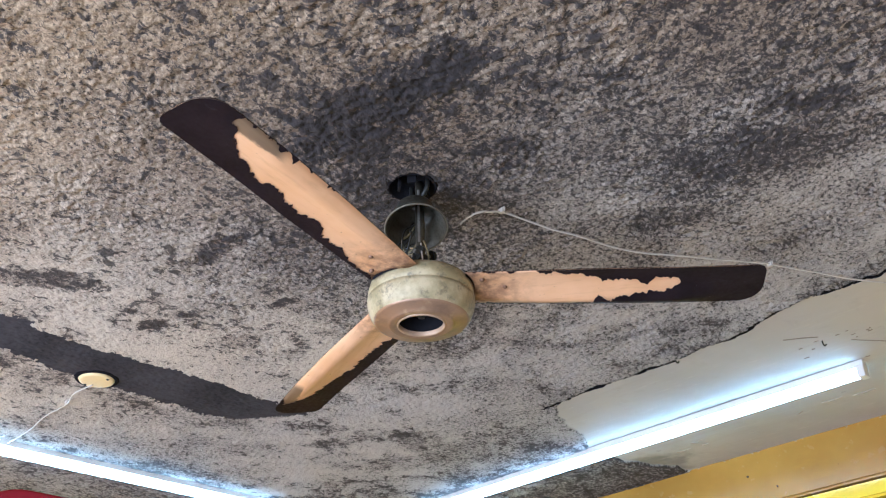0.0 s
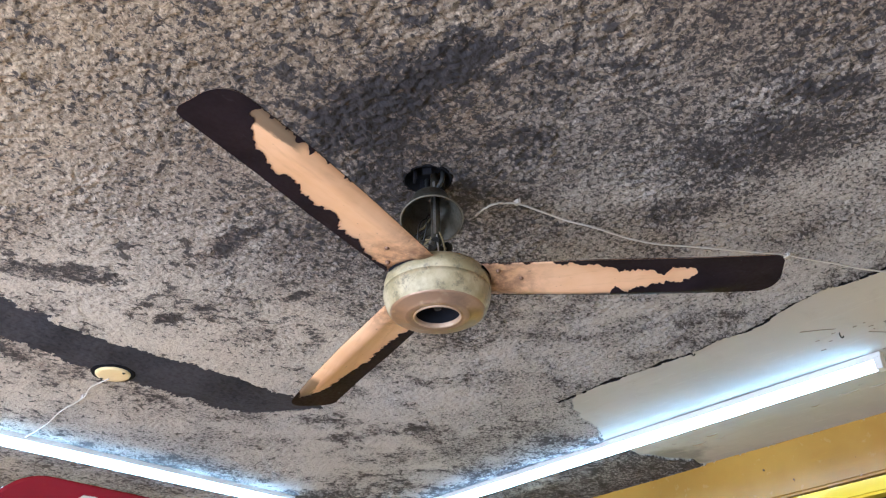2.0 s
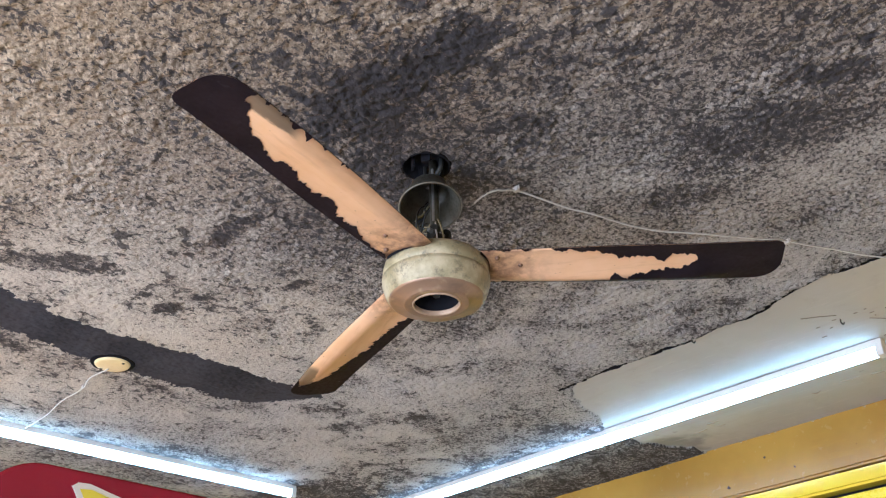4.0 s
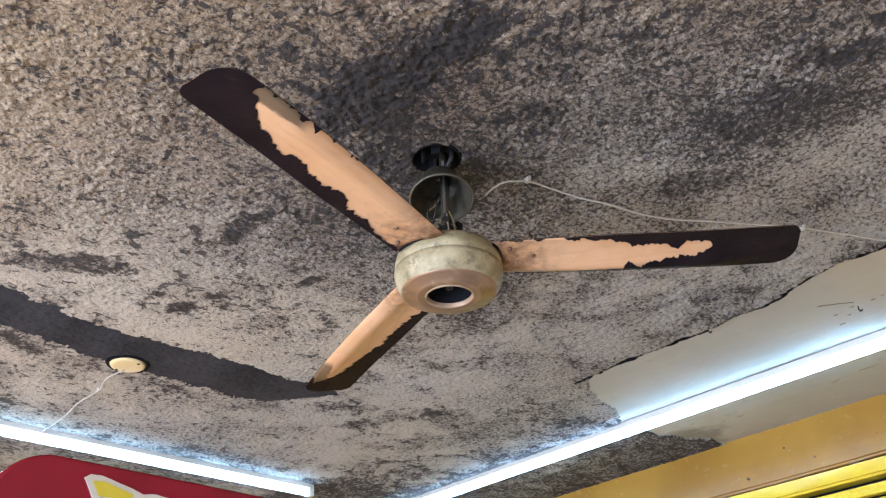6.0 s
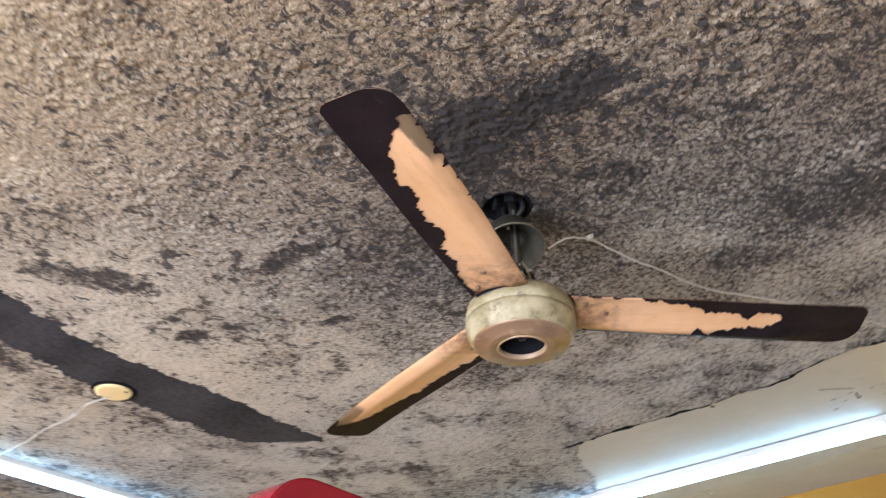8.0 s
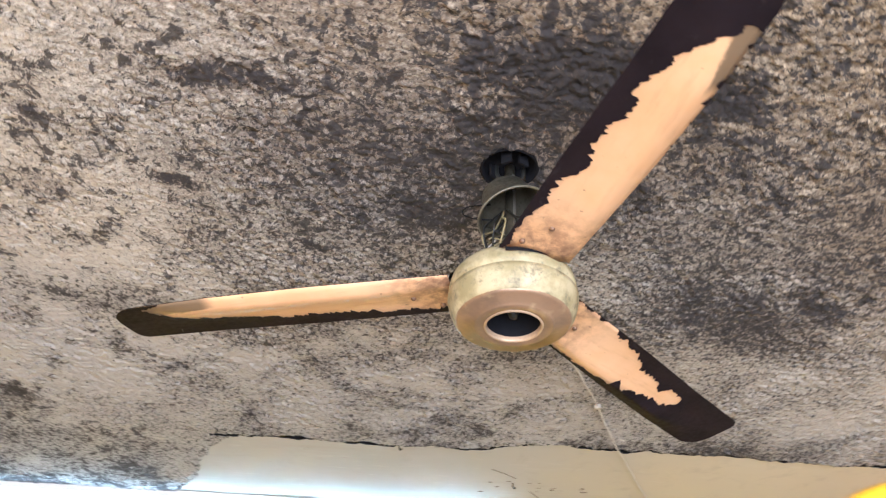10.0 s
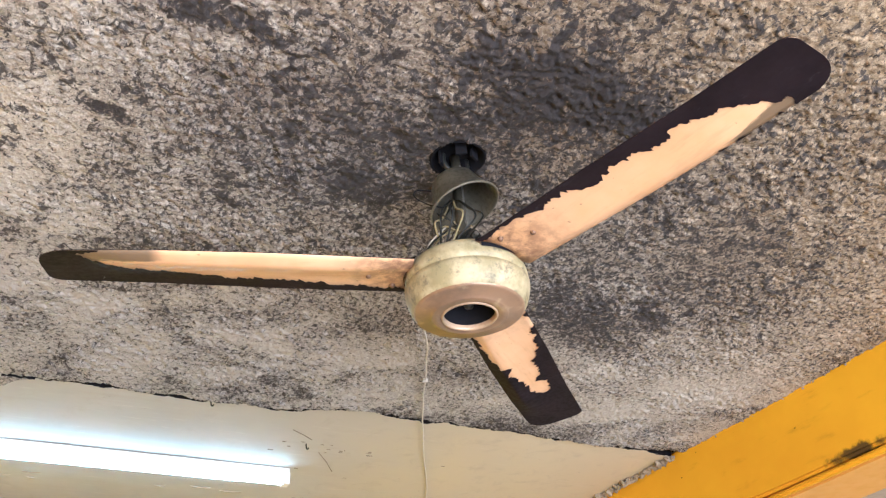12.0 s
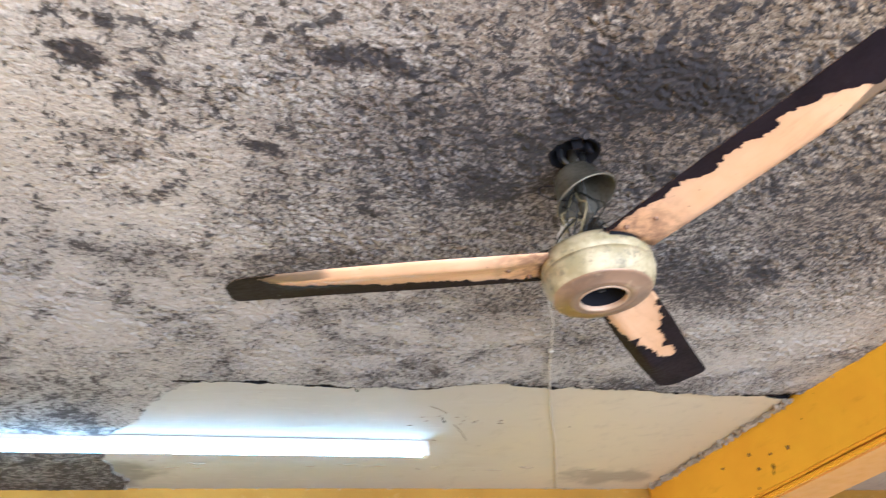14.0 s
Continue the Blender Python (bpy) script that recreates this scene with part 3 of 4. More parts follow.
def blade_height(r, f, za, zb):
    """Height of a blade's underside: f runs from edge A (0) to edge B (1)."""
    k = min(1.0, max(0.0, (r - 0.09) / 0.5))
    root = 2.481 - 0.006 * f
    tip = za + (zb - za) * f
    bend = min(1.0, (r - 0.05) / 0.15)
    flat = min(1.0, max(0.0, (r - 0.43) / 0.14))
    bend *= 1 - flat * flat * (3 - 2 * flat)
    trough = -0.012 * (f / 0.78 if f < 0.78 else (1 - f) / 0.22) + 0.005 * math.sin(math.pi * min(f / 0.78, 1.0))
    return root * (1 - k) + tip * k + bend * trough


def radii(lo, hi, step):
    n = int((hi - lo) / step)
    return [lo + (hi - lo) * k / n for k in range(n + 1)]


def blade_sheet(za, zb):
    rows = radii(0.085, 0.575, 0.02) + [0.582, 0.588, 0.593, 0.598, 0.602, 0.6045, 0.606]
    bm = bmesh.new()
    top, low = [], []
    for r in rows:
        a, b = blade_limits(r)
        line = []
        for k in range(13):
            f = k / 12
            line.append((r, a + (b - a) * f, blade_height(r, (a + (b - a) * f - along(BLADE_A, r)) / (along(BLADE_B, r) - along(BLADE_A, r)), za, zb)))
        low.append([bm.verts.new(p) for p in line])
        top.append([bm.verts.new((x, y, z + 0.0010)) for x, y, z in line])
    for i in range(len(rows) - 1):
        for k in range(12):
            bm.faces.new((low[i][k], low[i][k + 1], low[i + 1][k + 1], low[i + 1][k]))
            bm.faces.new((top[i][k + 1], top[i][k], top[i + 1][k], top[i + 1][k + 1]))
        for k in (0, 12):
            bm.faces.new((low[i][k], low[i + 1][k], top[i + 1][k], top[i][k]))
    for i in (0, -1):
        for k in range(12):
            bm.faces.new((low[i][k], low[i][k + 1], top[i][k + 1], top[i][k]))
    bmesh.ops.recalc_face_normals(bm, faces=bm.faces)
    under = {v for line in low for v in line}
    for f in bm.faces:
        f.material_index = 0 if all(v in under for v in f.verts) else 1
    return bm


def paint_film(za, zb, inner, outer, end, seed):
    """The dark paint left on a blade's underside: from edge A to the torn line inner, and from outer to edge B; whole past end."""
    bm = bmesh.new()
    rows = radii(0.087, 0.6066, 0.0013)

    def tear(r, s):
        jag = 0.0030 * ripple(r, s, 30) + 0.0030 * ripple(r, s + 9, 95) + 0.0022 * ripple(r, s + 17, 260)
        tooth = 0.006 * (((r * 31 + s * 0.37) % 1.0) ** 2 - 0.35) * (0.5 + ripple(r, s + 3, 12))
        return jag + tooth

    strips = {0: [], 1: []}
    for r in rows:
        a, b = blade_limits(r)
        i, o = along(inner, r) + tear(r, seed), along(outer, r) + tear(r, seed + 40) * 0.8
        if r >= end or i >= o:
            i = o = min(max((i + o) / 2, a + 0.004), b - 0.004)
        strips[0].append((r, a - 0.0012, min(max(i, a - 0.0012), b)))
        strips[1].append((r, min(max(o, a), b + 0.0008), b + 0.0008))
    for cells in strips.values():
        before = None
        for r, lo, hi in cells:
            fa, fb = along(BLADE_A, r), along(BLADE_B, r)
            line = None
            if hi - lo > 0.0006:
                line = []
                for k in range(9):
                    c = lo + (hi - lo) * k / 8
                    line.append(bm.verts.new((r, c, blade_height(r, (c - fa) / (fb - fa), za, zb) - 0.0011)))
            if before and line:
                for k in range(8):
                    bm.faces.new((before[k], before[k + 1], line[k + 1], line[k]))
            before = line
    bmesh.ops.recalc_face_normals(bm, faces=bm.faces)
    for f in bm.faces:
        if f.normal.z > 0:
            f.normal_flip()
    return bm


def turned(bm, degrees):
    bm.transform(Matrix.Rotation(radians(degrees), 4, "Z"))
    return bm


def build_fan():
    fan = empty("ceiling_fan")
    tagged(fan, "old three-bladed ceiling fan with peeling brown paint", "ceiling fan")
    # heading, tip heights, torn lines, end of the bare patch, seed
    south_blade = (279.2, 2.488, 2.483, [(0.085, -0.042), (0.165, -0.031), (0.19, -0.018), (0.241, -0.014), (0.252, -0.002), (0.286, 0.009), (0.300, 0.001), (0.326, 0.002), (0.36, 0.010), (0.386, 0.024), (0.408, 0.014), (0.432, 0.019), (0.465, 0.036), (0.492, 0.046), (0.52, 0.073), (0.541, 0.088), (0.61, 0.088)],
         [(0.085, 0.085), (0.30, 0.0895), (0.343, 0.093), (0.352, 0.087), (0.357, 0.094), (0.386, 0.095), (0.390, 0.090), (0.400, 0.097), (0.421, 0.098), (0.425, 0.089), (0.432, 0.099), (0.48, 0.1035), (0.535, 0.107), (0.545, 0.088), (0.61, 0.088)], 0.541, 1)
    east_blade = (38.0, 2.474, 2.463, [(0.085, -0.044), (0.200, -0.039), (0.213, -0.026), (0.25, -0.020), (0.31, -0.002), (0.322, 0.011), (0.385, 0.015), (0.397, 0.029), (0.406, 0.025), (0.416, 0.012), (0.45, 0.024), (0.459, 0.033), (0.61, 0.03)],
         [(0.085, 0.053), (0.17, 0.064), (0.25, 0.068), (0.30, 0.063), (0.314, 0.052), (0.334, 0.062), (0.364, 0.054), (0.404, 0.047), (0.419, 0.056), (0.443, 0.048), (0.457, 0.036), (0.61, 0.03)], 0.459, 2)
    west_blade = (159.2, 2.473, 2.454, [(0.085, -0.040), (0.14, -0.026), (0.19, -0.019), (0.24, -0.007), (0.30, 0.003), (0.36, 0.013), (0.41, 0.027), (0.47, 0.039), (0.515, 0.062), (0.55, 0.094), (0.61, 0.11)],
         [(0.085, 0.085), (0.30, 0.110), (0.46, 0.122), (0.51, 0.112), (0.545, 0.100), (0.61, 0.10)], 0.552, 3)
    for heading, za, zb, inner, outer, end, seed in (south_blade, east_blade, west_blade):
        sheet = part("blade", blade_sheet(za, zb), (PRIMER, BLACK_PAINT), fan, "bare peach primer with torn brown paint", True)
        sheet.rotation_euler.z = radians(heading)
        sheet.scale.x = {1: 0.982, 2: 0.993, 3: 0.996}[seed]
        part("paint_film", paint_film(za, zb, inner, outer, end, seed), BLACK_PAINT, sheet, "torn dark brown paint layer", True)
        for r, c in ((0.112, -0.022), (0.112, 0.034), (0.150, 0.008)):
            z = blade_height(r, 0.4, za, zb)
            part("screw", lathe([(0, z - 0.0045), (0.0025, z - 0.0042), (0.0042, z - 0.0022), (0.0045, z + 0.0005)], 12, Matrix.Translation((r, c, 0))), RUST, sheet, "", True)
        # iron arm that carries the blade, hidden for the most part above it
        arm = bmesh.new()
        for a, b in (((0.055, -0.012), (0.17, -0.006)), ((0.055, 0.020), (0.17, 0.030))):
            pipe([(a[0], a[1], 2.4875), ((a[0] + b[0]) / 2, (a[1] + b[1]) / 2, 2.4885), (b[0], b[1], 2.4895)], 0.0035, 8, arm)
        part("arm", arm, IRON, sheet, "black iron blade arm")
    shell = [(0.0, 2.508), (0.030, 2.508), (0.052, 2.504), (0.072, 2.499), (0.084, 2.493), (0.0905, 2.484), (0.0935, 2.472), (0.0945, 2.4615), (0.0920, 2.4600), (0.0920, 2.4575), (0.0952, 2.4562),
             (0.0950, 2.449), (0.0925, 2.437), (0.0885, 2.426), (0.0845, 2.4195), (0.082, 2.4175)]
    hub = part("motor_housing", lathe(shell, 72), CREAM, fan, "grimy cream enamel motor housing", True)
    plate = [(0.0835, 2.419), (0.0825, 2.4165), (0.079, 2.4145), (0.060, 2.4125), (0.0575, 2.4095), (0.0555, 2.4085), (0.048, 2.4085), (0.0425, 2.4098)]
    part("bottom_plate", lathe(plate, 72), COPPER, hub, "worn copper-coloured bottom plate", True)
    ring = [(0.0432, 2.4105), (0.0420, 2.4078), (0.0402, 2.4076), (0.0388, 2.4105), (0.0385, 2.420)]
    part("rim_ring", lathe(ring, 64), PEACH_RIM, hub, "bright worn rim round the opening", True)
    part("well", lathe([(0.0385, 2.416), (0.037, 2.445), (0.0, 2.448)], 48), VOID, hub, "black hollow in the motor bottom", True)
    part("shaft_end", lathe([(0.0, 2.424), (0.006, 2.424), (0.008, 2.432), (0.016, 2.444), (0.018, 2.449)], 24), IRON, hub, "dark shaft end", True)
    for heading in (279, 39, 159):
        slot = lathe([(0.0865, 2.4925), (0.0935, 2.489), (0.0958, 2.4805), (0.0952, 2.4745)], 72)
        away = [v for v in slot.verts if abs((math.degrees(math.atan2(v.co.y, v.co.x)) - heading + 180) % 360 - 180) > 29]
        bmesh.ops.delete(slot, geom=away, context="VERTS")
        part("blade_slot", slot, VOID, hub, "black gap where a blade enters", True)
    # hanger: coupling, rod, slipped cup, hook box
    part("down_rod", lathe([(0.0085, 2.505), (0.0085, 2.712), (0.0, 2.712)], 20), BRASS_CUP, fan, "greasy iron down rod", True)
    # bright strip turned to the viewer, in place of the rod's highlight
    part("rod_highlight", turned(box(-0.0025, 0.0025, -0.0094, -0.0078, 2.575, 2.690, 0.001), 32), STEEL, fan, "bright steel strip painted as the rod's highlight")
    part("coupling", lathe([(0.0, 2.506), (0.024, 2.506), (0.025, 2.512), (0.019, 2.518), (0.018, 2.542), (0.014, 2.548), (0.0, 2.548)], 24), IRON, fan, "black greasy coupling", True)
    for s in (-1, 1):
        ear = bmesh.new()
        bmesh.ops.create_cone(ear, cap_ends=True, segments=20, radius1=0.014, radius2=0.014, depth=0.006, matrix=pose(0.011, s * 0.014, 2.546, 90, 0, 0))
        part("coupling_ear", ear, IRON, fan)
    part("bolt", pipe([(0.011, -0.026, 2.546), (0.011, 0.026, 2.546)], 0.004, 10), STEEL, fan)
    lean = Vector((0, 0, -1)).rotation_difference(Vector((0.25, -0.19, -0.95)))
    tilt = Matrix.Translation((-0.011, -0.002, 2.656)) @ lean.to_matrix().to_4x4() @ Matrix.Scale(0.97, 4)
    cup = [(0.0060, 0.005), (0.032, 0.003), (0.0375, -0.003), (0.0405, -0.014), (0.046, -0.030), (0.054, -0.048), (0.0585, -0.055), (0.0600, -0.0575), (0.0585, -0.0595), (0.0560, -0.058),
           (0.052, -0.048), (0.044, -0.030), (0.039, -0.014), (0.035, -0.004), (0.0060, -0.001)]
    part("canopy_cup", lathe(cup, 64, tilt), BRASS_CUP, fan, "tarnished bell cup slipped down the rod", True)
    part("cup_rim", lathe([(0.0588, -0.0550), (0.0608, -0.0570), (0.0600, -0.0594), (0.0582, -0.0596), (0.0572, -0.0576)], 64, tilt), STEEL_RIM, fan, "worn bright rim of the cup", True)
    part("hook_box", lathe([(0.048, 2.6965), (0.046, 2.6935), (0.043, 2.6935), (0.041, 2.7105), (0.0, 2.711)], 40, Matrix.Translation((-0.003, -0.015, 0))), VOID, fan, "black hook hole in the ceiling", True)
    part("shackle", pipe(spline([(-0.022, 0, 2.712), (-0.020, 0, 2.69), (0, 0, 2.676), (0.020, 0, 2.69), (0.022, 0, 2.712)], 6), 0.0045, 8), IRON, fan, "", True)
    for a, h in ((0.9, 0.012), (2.6, 0.008), (4.4, 0.010), (5.5, 0.006)):
        plate = box(-0.009, 0.009, -0.0025, 0.0025, 2.694 - h, 2.711, 0.001)
        plate.transform(Matrix.Translation((0.027 * math.cos(a) - 0.003, 0.027 * math.sin(a) - 0.015, 0)) @ Matrix.Translation((0, 0, 2.7)) @ Matrix.Rotation(a + 1.3, 4, "Z") @ Matrix.Translation((0, 0, -2.7)))
        part("hook_bracket", plate, VOID, fan, "black iron bracket in the hook hole")
    # slack turns of yellowed twin wire wound round the coupling
    rng = random.Random(8)
    for k in range(5):
        z, r, tip = 2.558 + 0.007 * k, rng.uniform(0.010, 0.022), rng.uniform(-0.9, 0.9)
        cx, cy = -0.018 + rng.uniform(-0.009, 0.006), 0.010 + rng.uniform(-0.008, 0.008)
        pts = []
        for i in range(rng.randint(9, 15)):
            a = 2.2 + 1.3 * k + i * 0.50
            w = r * (1 + 0.25 * math.sin(1.7 * i + k))
            pts.append((cx + w * math.cos(a), cy + 0.8 * w * math.sin(a), z + tip * w * math.cos(a + k) - 0.0009 * i))
        part("lead_wire", pipe(pts, 0.0012, 6), (LIVE_WIRE, IRON, LIVE_WIRE, BRASS_CUP, IRON)[k], fan, "dull loose wire coil", True)
    for k in range(5):
        x, y = ((-0.050, 0.026), (-0.038, 0.034), (-0.056, 0.014), (0.036, -0.014), (0.030, -0.024))[k]
        pts = [(0.4 * x, 0.4 * y, 2.574 - 0.006 * (k % 3)), (0.75 * x + rng.uniform(-0.006, 0.006), 0.8 * y + rng.uniform(-0.006, 0.006), 2.548), (x, y, 2.522 + rng.uniform(0, 0.008)), (1.05 * x, 1.1 * y, 2.502)]
        part("lead_wire", pipe(spline(pts, 6), rng.uniform(0.0010, 0.0017), 6), (WIRE, LIVE_WIRE, IRON, LIVE_WIRE, WIRE)[k], fan, "frayed loose wire end", True)
    rng = random.Random(5)
    for k in range(7):
        a = math.pi * 0.55 + k * 0.42
        r = 0.022 + 0.008 * rng.random()
        pts = [(0.012 * math.cos(a), 0.012 * math.sin(a), 2.612 + 0.02 * rng.random()),
               (r * math.cos(a + 0.5), r * math.sin(a + 0.5), 2.590 + 0.012 * rng.random()),
               (1.6 * r * math.cos(a + 0.9), 1.6 * r * math.sin(a + 0.9), 2.562 + 0.012 * rng.random()),
               (1.15 * r * math.cos(a + 0.2), 1.15 * r * math.sin(a + 0.2), 2.532),
               (0.028 * math.cos(a), 0.028 * math.sin(a), 2.506)]
        part("lead_wire", pipe(spline(pts, 6), 0.0017, 6), (IRON, LIVE_WIRE, IRON)[k % 3], fan, ("black loose wire", "yellowed loose wire", "black loose wire")[k % 3], True)
    loop = [(-0.03, 0.012, 2.64), (-0.066, 0.016, 2.635), (-0.074, 0.010, 2.616), (-0.056, 0.004, 2.603), (-0.03, 0.0, 2.600)]
    part("lead_wire", pipe(spline(loop, 8), 0.0012, 6), VOID, fan, "black loose wire", True)
    return fan


build_fan()


# ---- tube lights ----
def tube_light(length):
    """A batten lying along x from 0 to -length: slim housing, round lit tube, end holders."""
    base = empty("tube_light")
    part("housing", box(-length, 0, -0.0115, 0.0115, 0.0150, 0.034, 0.002), WHITE, base, "white sheet metal housing")
    part("diffuser", pipe([(-length + 0.018, 0, 0), (-0.018, 0, 0)], 0.0130, 20), GLOW, base, "glowing cool white tube", True)
    for x in (-length, -0.02):
        part("end_cap", box(x, x + 0.02, -0.0150, 0.0150, -0.0145, 0.020, 0.003), WHITE, base)
    tagged(base, "lit cool white tube batten fixed under the ceiling", "tube light", "tube lights")
    return base


lamp = tube_light(2.4)
lamp.matrix_world = pose(0.215, 1.425, CEIL - 0.036, 0, 0, 0)
copy_thing(lamp, pose(-1.825, 1.0, CEIL - 0.036, 0, 0, 90))


def wire_trunking():
    """White trunking on the ceiling past the cross beam: channel, snapped-on cover, two joints."""
    base = empty("wire_trunking", (1.52, 1.44, CEIL - 0.006))
    part("channel", box(0, 1.66, -0.018, 0.018, -0.012, 0.0, 0.001), WHITE, base, "white plastic channel")
    part("cover", box(0.001, 1.659, -0.0195, 0.0195, -0.019, -0.0125, 0.002), WHITE, base, "white snapped-on cover")
    for x in (0.55, 1.10):
        part("joint", box(x, x + 0.03, -0.021, 0.021, -0.0205, -0.001, 0.0015), WHITE, base)
    tagged(base, "white plastic wire trunking fixed under pale ceiling", "wire trunking")


wire_trunking()


# ---- cables and cover plate on the ceiling ----
def cable(name, points, label, clips, sag=0.0):
    base = empty(name, points[0])
    line = [Vector(p) - Vector(points[0]) for p in spline(points, 8)]
    for n, p in enumerate(line):
        p.x += 0.002 * ripple(n * 0.1, 2, 3)
        p.z += 0.0015 * ripple(n * 0.1, 5, 3) - 0.001
    part("cord", pipe(line, 0.0019, 8), WIRE, base, "", True)
    for x, y in clips:
        bm = box(-0.006, 0.006, -0.004, 0.004, -0.006, 0.004, 0.0015)
        pipe([(0.007, 0, -0.004), (0.007, 0, 0.006)], 0.0015, 6, bm)
        bm.transform(Matrix.Translation(Vector((x, y, CEIL - 0.011)) - Vector(points[0])))
        part("clip", bm, WIRE, base, "white nailed cable clip")
    return tagged(base, label, "cable")


Z = CEIL - 0.012
cable("cable", [(0.006, 0.102, 2.659), (0.028, 0.101, 2.664), (0.048, 0.114, 2.672), (0.064, 0.160, Z - 0.002), (0.088, 0.245, Z - 0.008), (0.117, 0.325, Z - 0.014), (0.163, 0.451, Z - 0.018), (0.232, 0.575, Z - 0.014), (0.313, 0.750, Z),
                (0.425, 0.990, Z + 0.002), (0.590, 1.310, CEIL - 0.004), (0.742, 1.600, CEIL - 0.004), (0.87, 1.872, CEIL - 0.004)],
      "thin white twin cable clipped along the ceiling", [(0.064, 0.160), (0.313, 0.750)])
cable("cable", [(-1.235, -0.030, Z - 0.003), (-1.31, -0.043, Z - 0.005), (-1.40, -0.022, Z - 0.003), (-1.505, -0.028, Z - 0.005), (-1.66, -0.012, Z - 0.004), (-1.825, -0.010, Z)],
      "thin white cable from the cover plate to a lamp", [(-1.40, -0.022)])


def cover_plate():
    base = empty("cover_plate", (-1.216, -0.030, CEIL - 0.006))
    part("disc", lathe([(0.0, -0.006), (0.036, -0.006), (0.0435, -0.0045), (0.046, 0.0), (0.046, 0.004)], 40), COVER, base, "cream plastic disc", True)
    part("dark_ring", lathe([(0.0462, 0.0), (0.053, -0.0015), (0.058, 0.003)], 40), VOID, base, "black gap round the disc", True)
    for a in (0.4, 0.4 + math.pi):
        part("screw", lathe([(0.0, -0.0085), (0.003, -0.008), (0.004, -0.006)], 12, Matrix.Translation((0.037 * math.cos(a), 0.037 * math.sin(a), 0))), IRON, base, "dark screw head", True)
    tagged(base, "round cream cover plate on the sooty ceiling", "cover plate")


cover_plate()


def nail_hook(x, y):
    bm = pipe(spline([(0, 0, 0.004), (0, 0, -0.012), (0.006, 0.002, -0.019), (0.013, 0.003, -0.014)], 5), 0.0028, 8)
    ob = part("nail", bm, IRON, None, "", True)
    ob.location, ob.scale = (x, y, CEIL - 0.001), (0.6, 0.6, 0.75)
    tagged(ob, "bent black nail in the pale ceiling patch", "nail", "ceiling nails")


nail_hook(0.196, 1.231)
nail_hook(-0.117, 1.035)


def scratches():
    """Short scratches and flaked spots in the pale patch."""
    rng = random.Random(11)
    bm = bmesh.new()
    for k in range(16):
        x, y = 0.30 + rng.gauss(0, 0.12), 1.24 + rng.gauss(0, 0.05)
        a, l = rng.uniform(-0.5, 0.9), rng.uniform(0.003, 0.014)
        box(x, x + l, y, y + rng.uniform(0.0015, 0.004), CEIL - 0.0016, CEIL + 0.001, 0, bm)
    for x0, y0, x1, y1 in ((0.20, 1.20, 0.13, 1.15), (0.25, 1.28, 0.34, 1.41)):
        pipe([(x0, y0, CEIL - 0.0008), ((x0 + x1) / 2 + 0.004, (y0 + y1) / 2, CEIL - 0.001), (x1, y1, CEIL - 0.0008)], 0.0013, 6, bm)
    tagged(part("plaster_scratches", bm, plain("dark_scratch", (0.24, 0.20, 0.16), 0.9, 0.4, 60)), "dark scratches and flakes in pale plaster", "scratches", kind="stuff")
    bm = bmesh.new()
    for k in range(12):
        x = rng.uniform(-0.6, 0.9)
        y = 1.66 + rng.gauss(0, 0.03)
        l = rng.uniform(0.01, 0.07)
        pipe([(x, y, CEIL - 0.0005), (x + l / 2, y + 0.003, CEIL - 0.0016), (x + l, y + rng.uniform(-0.006, 0.006), CEIL - 0.0005)], 0.0012, 6, bm)
    tagged(part("plaster_flakes", bm, CHIPS), "white lifting flakes in pale plaster", "flakes", kind="stuff")


scratches()


def crumbs():
    """Broken plaster along the joint between ceiling and beams."""
    rng = random.Random(3)
    bm = bmesh.new()
    for k in range(380):
        y = rng.uniform(1.0, 1.84) if k < 300 else rng.uniform(-0.9, 1.0)
        size = rng.uniform(0.0016, 0.0085) * (1 if k < 300 else 0.4)
        place = (EAST - abs(rng.gauss(0, 0.010)) * (1 if k < 300 else 0.6), y, CEIL - 0.004 - abs(rng.gauss(0, 0.004)))
        made = bmesh.ops.create_icosphere(bm, subdivisions=1, radius=size, matrix=Matrix.Translation(place) @ Euler((rng.random() * 6, rng.random() * 6, 0)).to_matrix().to_4x4())
        for v in made["verts"]:
            v.co += Vector((rng.uniform(-1, 1), rng.uniform(-1, 1), rng.uniform(-1, 1))) * size * 0.9
    for k in range(45):
        x, size = rng.uniform(-1.1, 1.1), rng.uniform(0.0015, 0.0035)
        made = bmesh.ops.create_icosphere(bm, subdivisions=1, radius=size, matrix=Matrix.Translation((x, NORTH - abs(rng.gauss(0, 0.006)), CEIL - 0.003)))
        for v in made["verts"]:
            v.co += Vector((rng.uniform(-2, 2), rng.uniform(-1, 1), rng.uniform(-1, 1))) * size * 0.5
    tagged(part("plaster_crumbs", bm, CHIPS), "crumbling pale plaster along the beam joint", "plaster crumbs", kind="stuff")


crumbs()


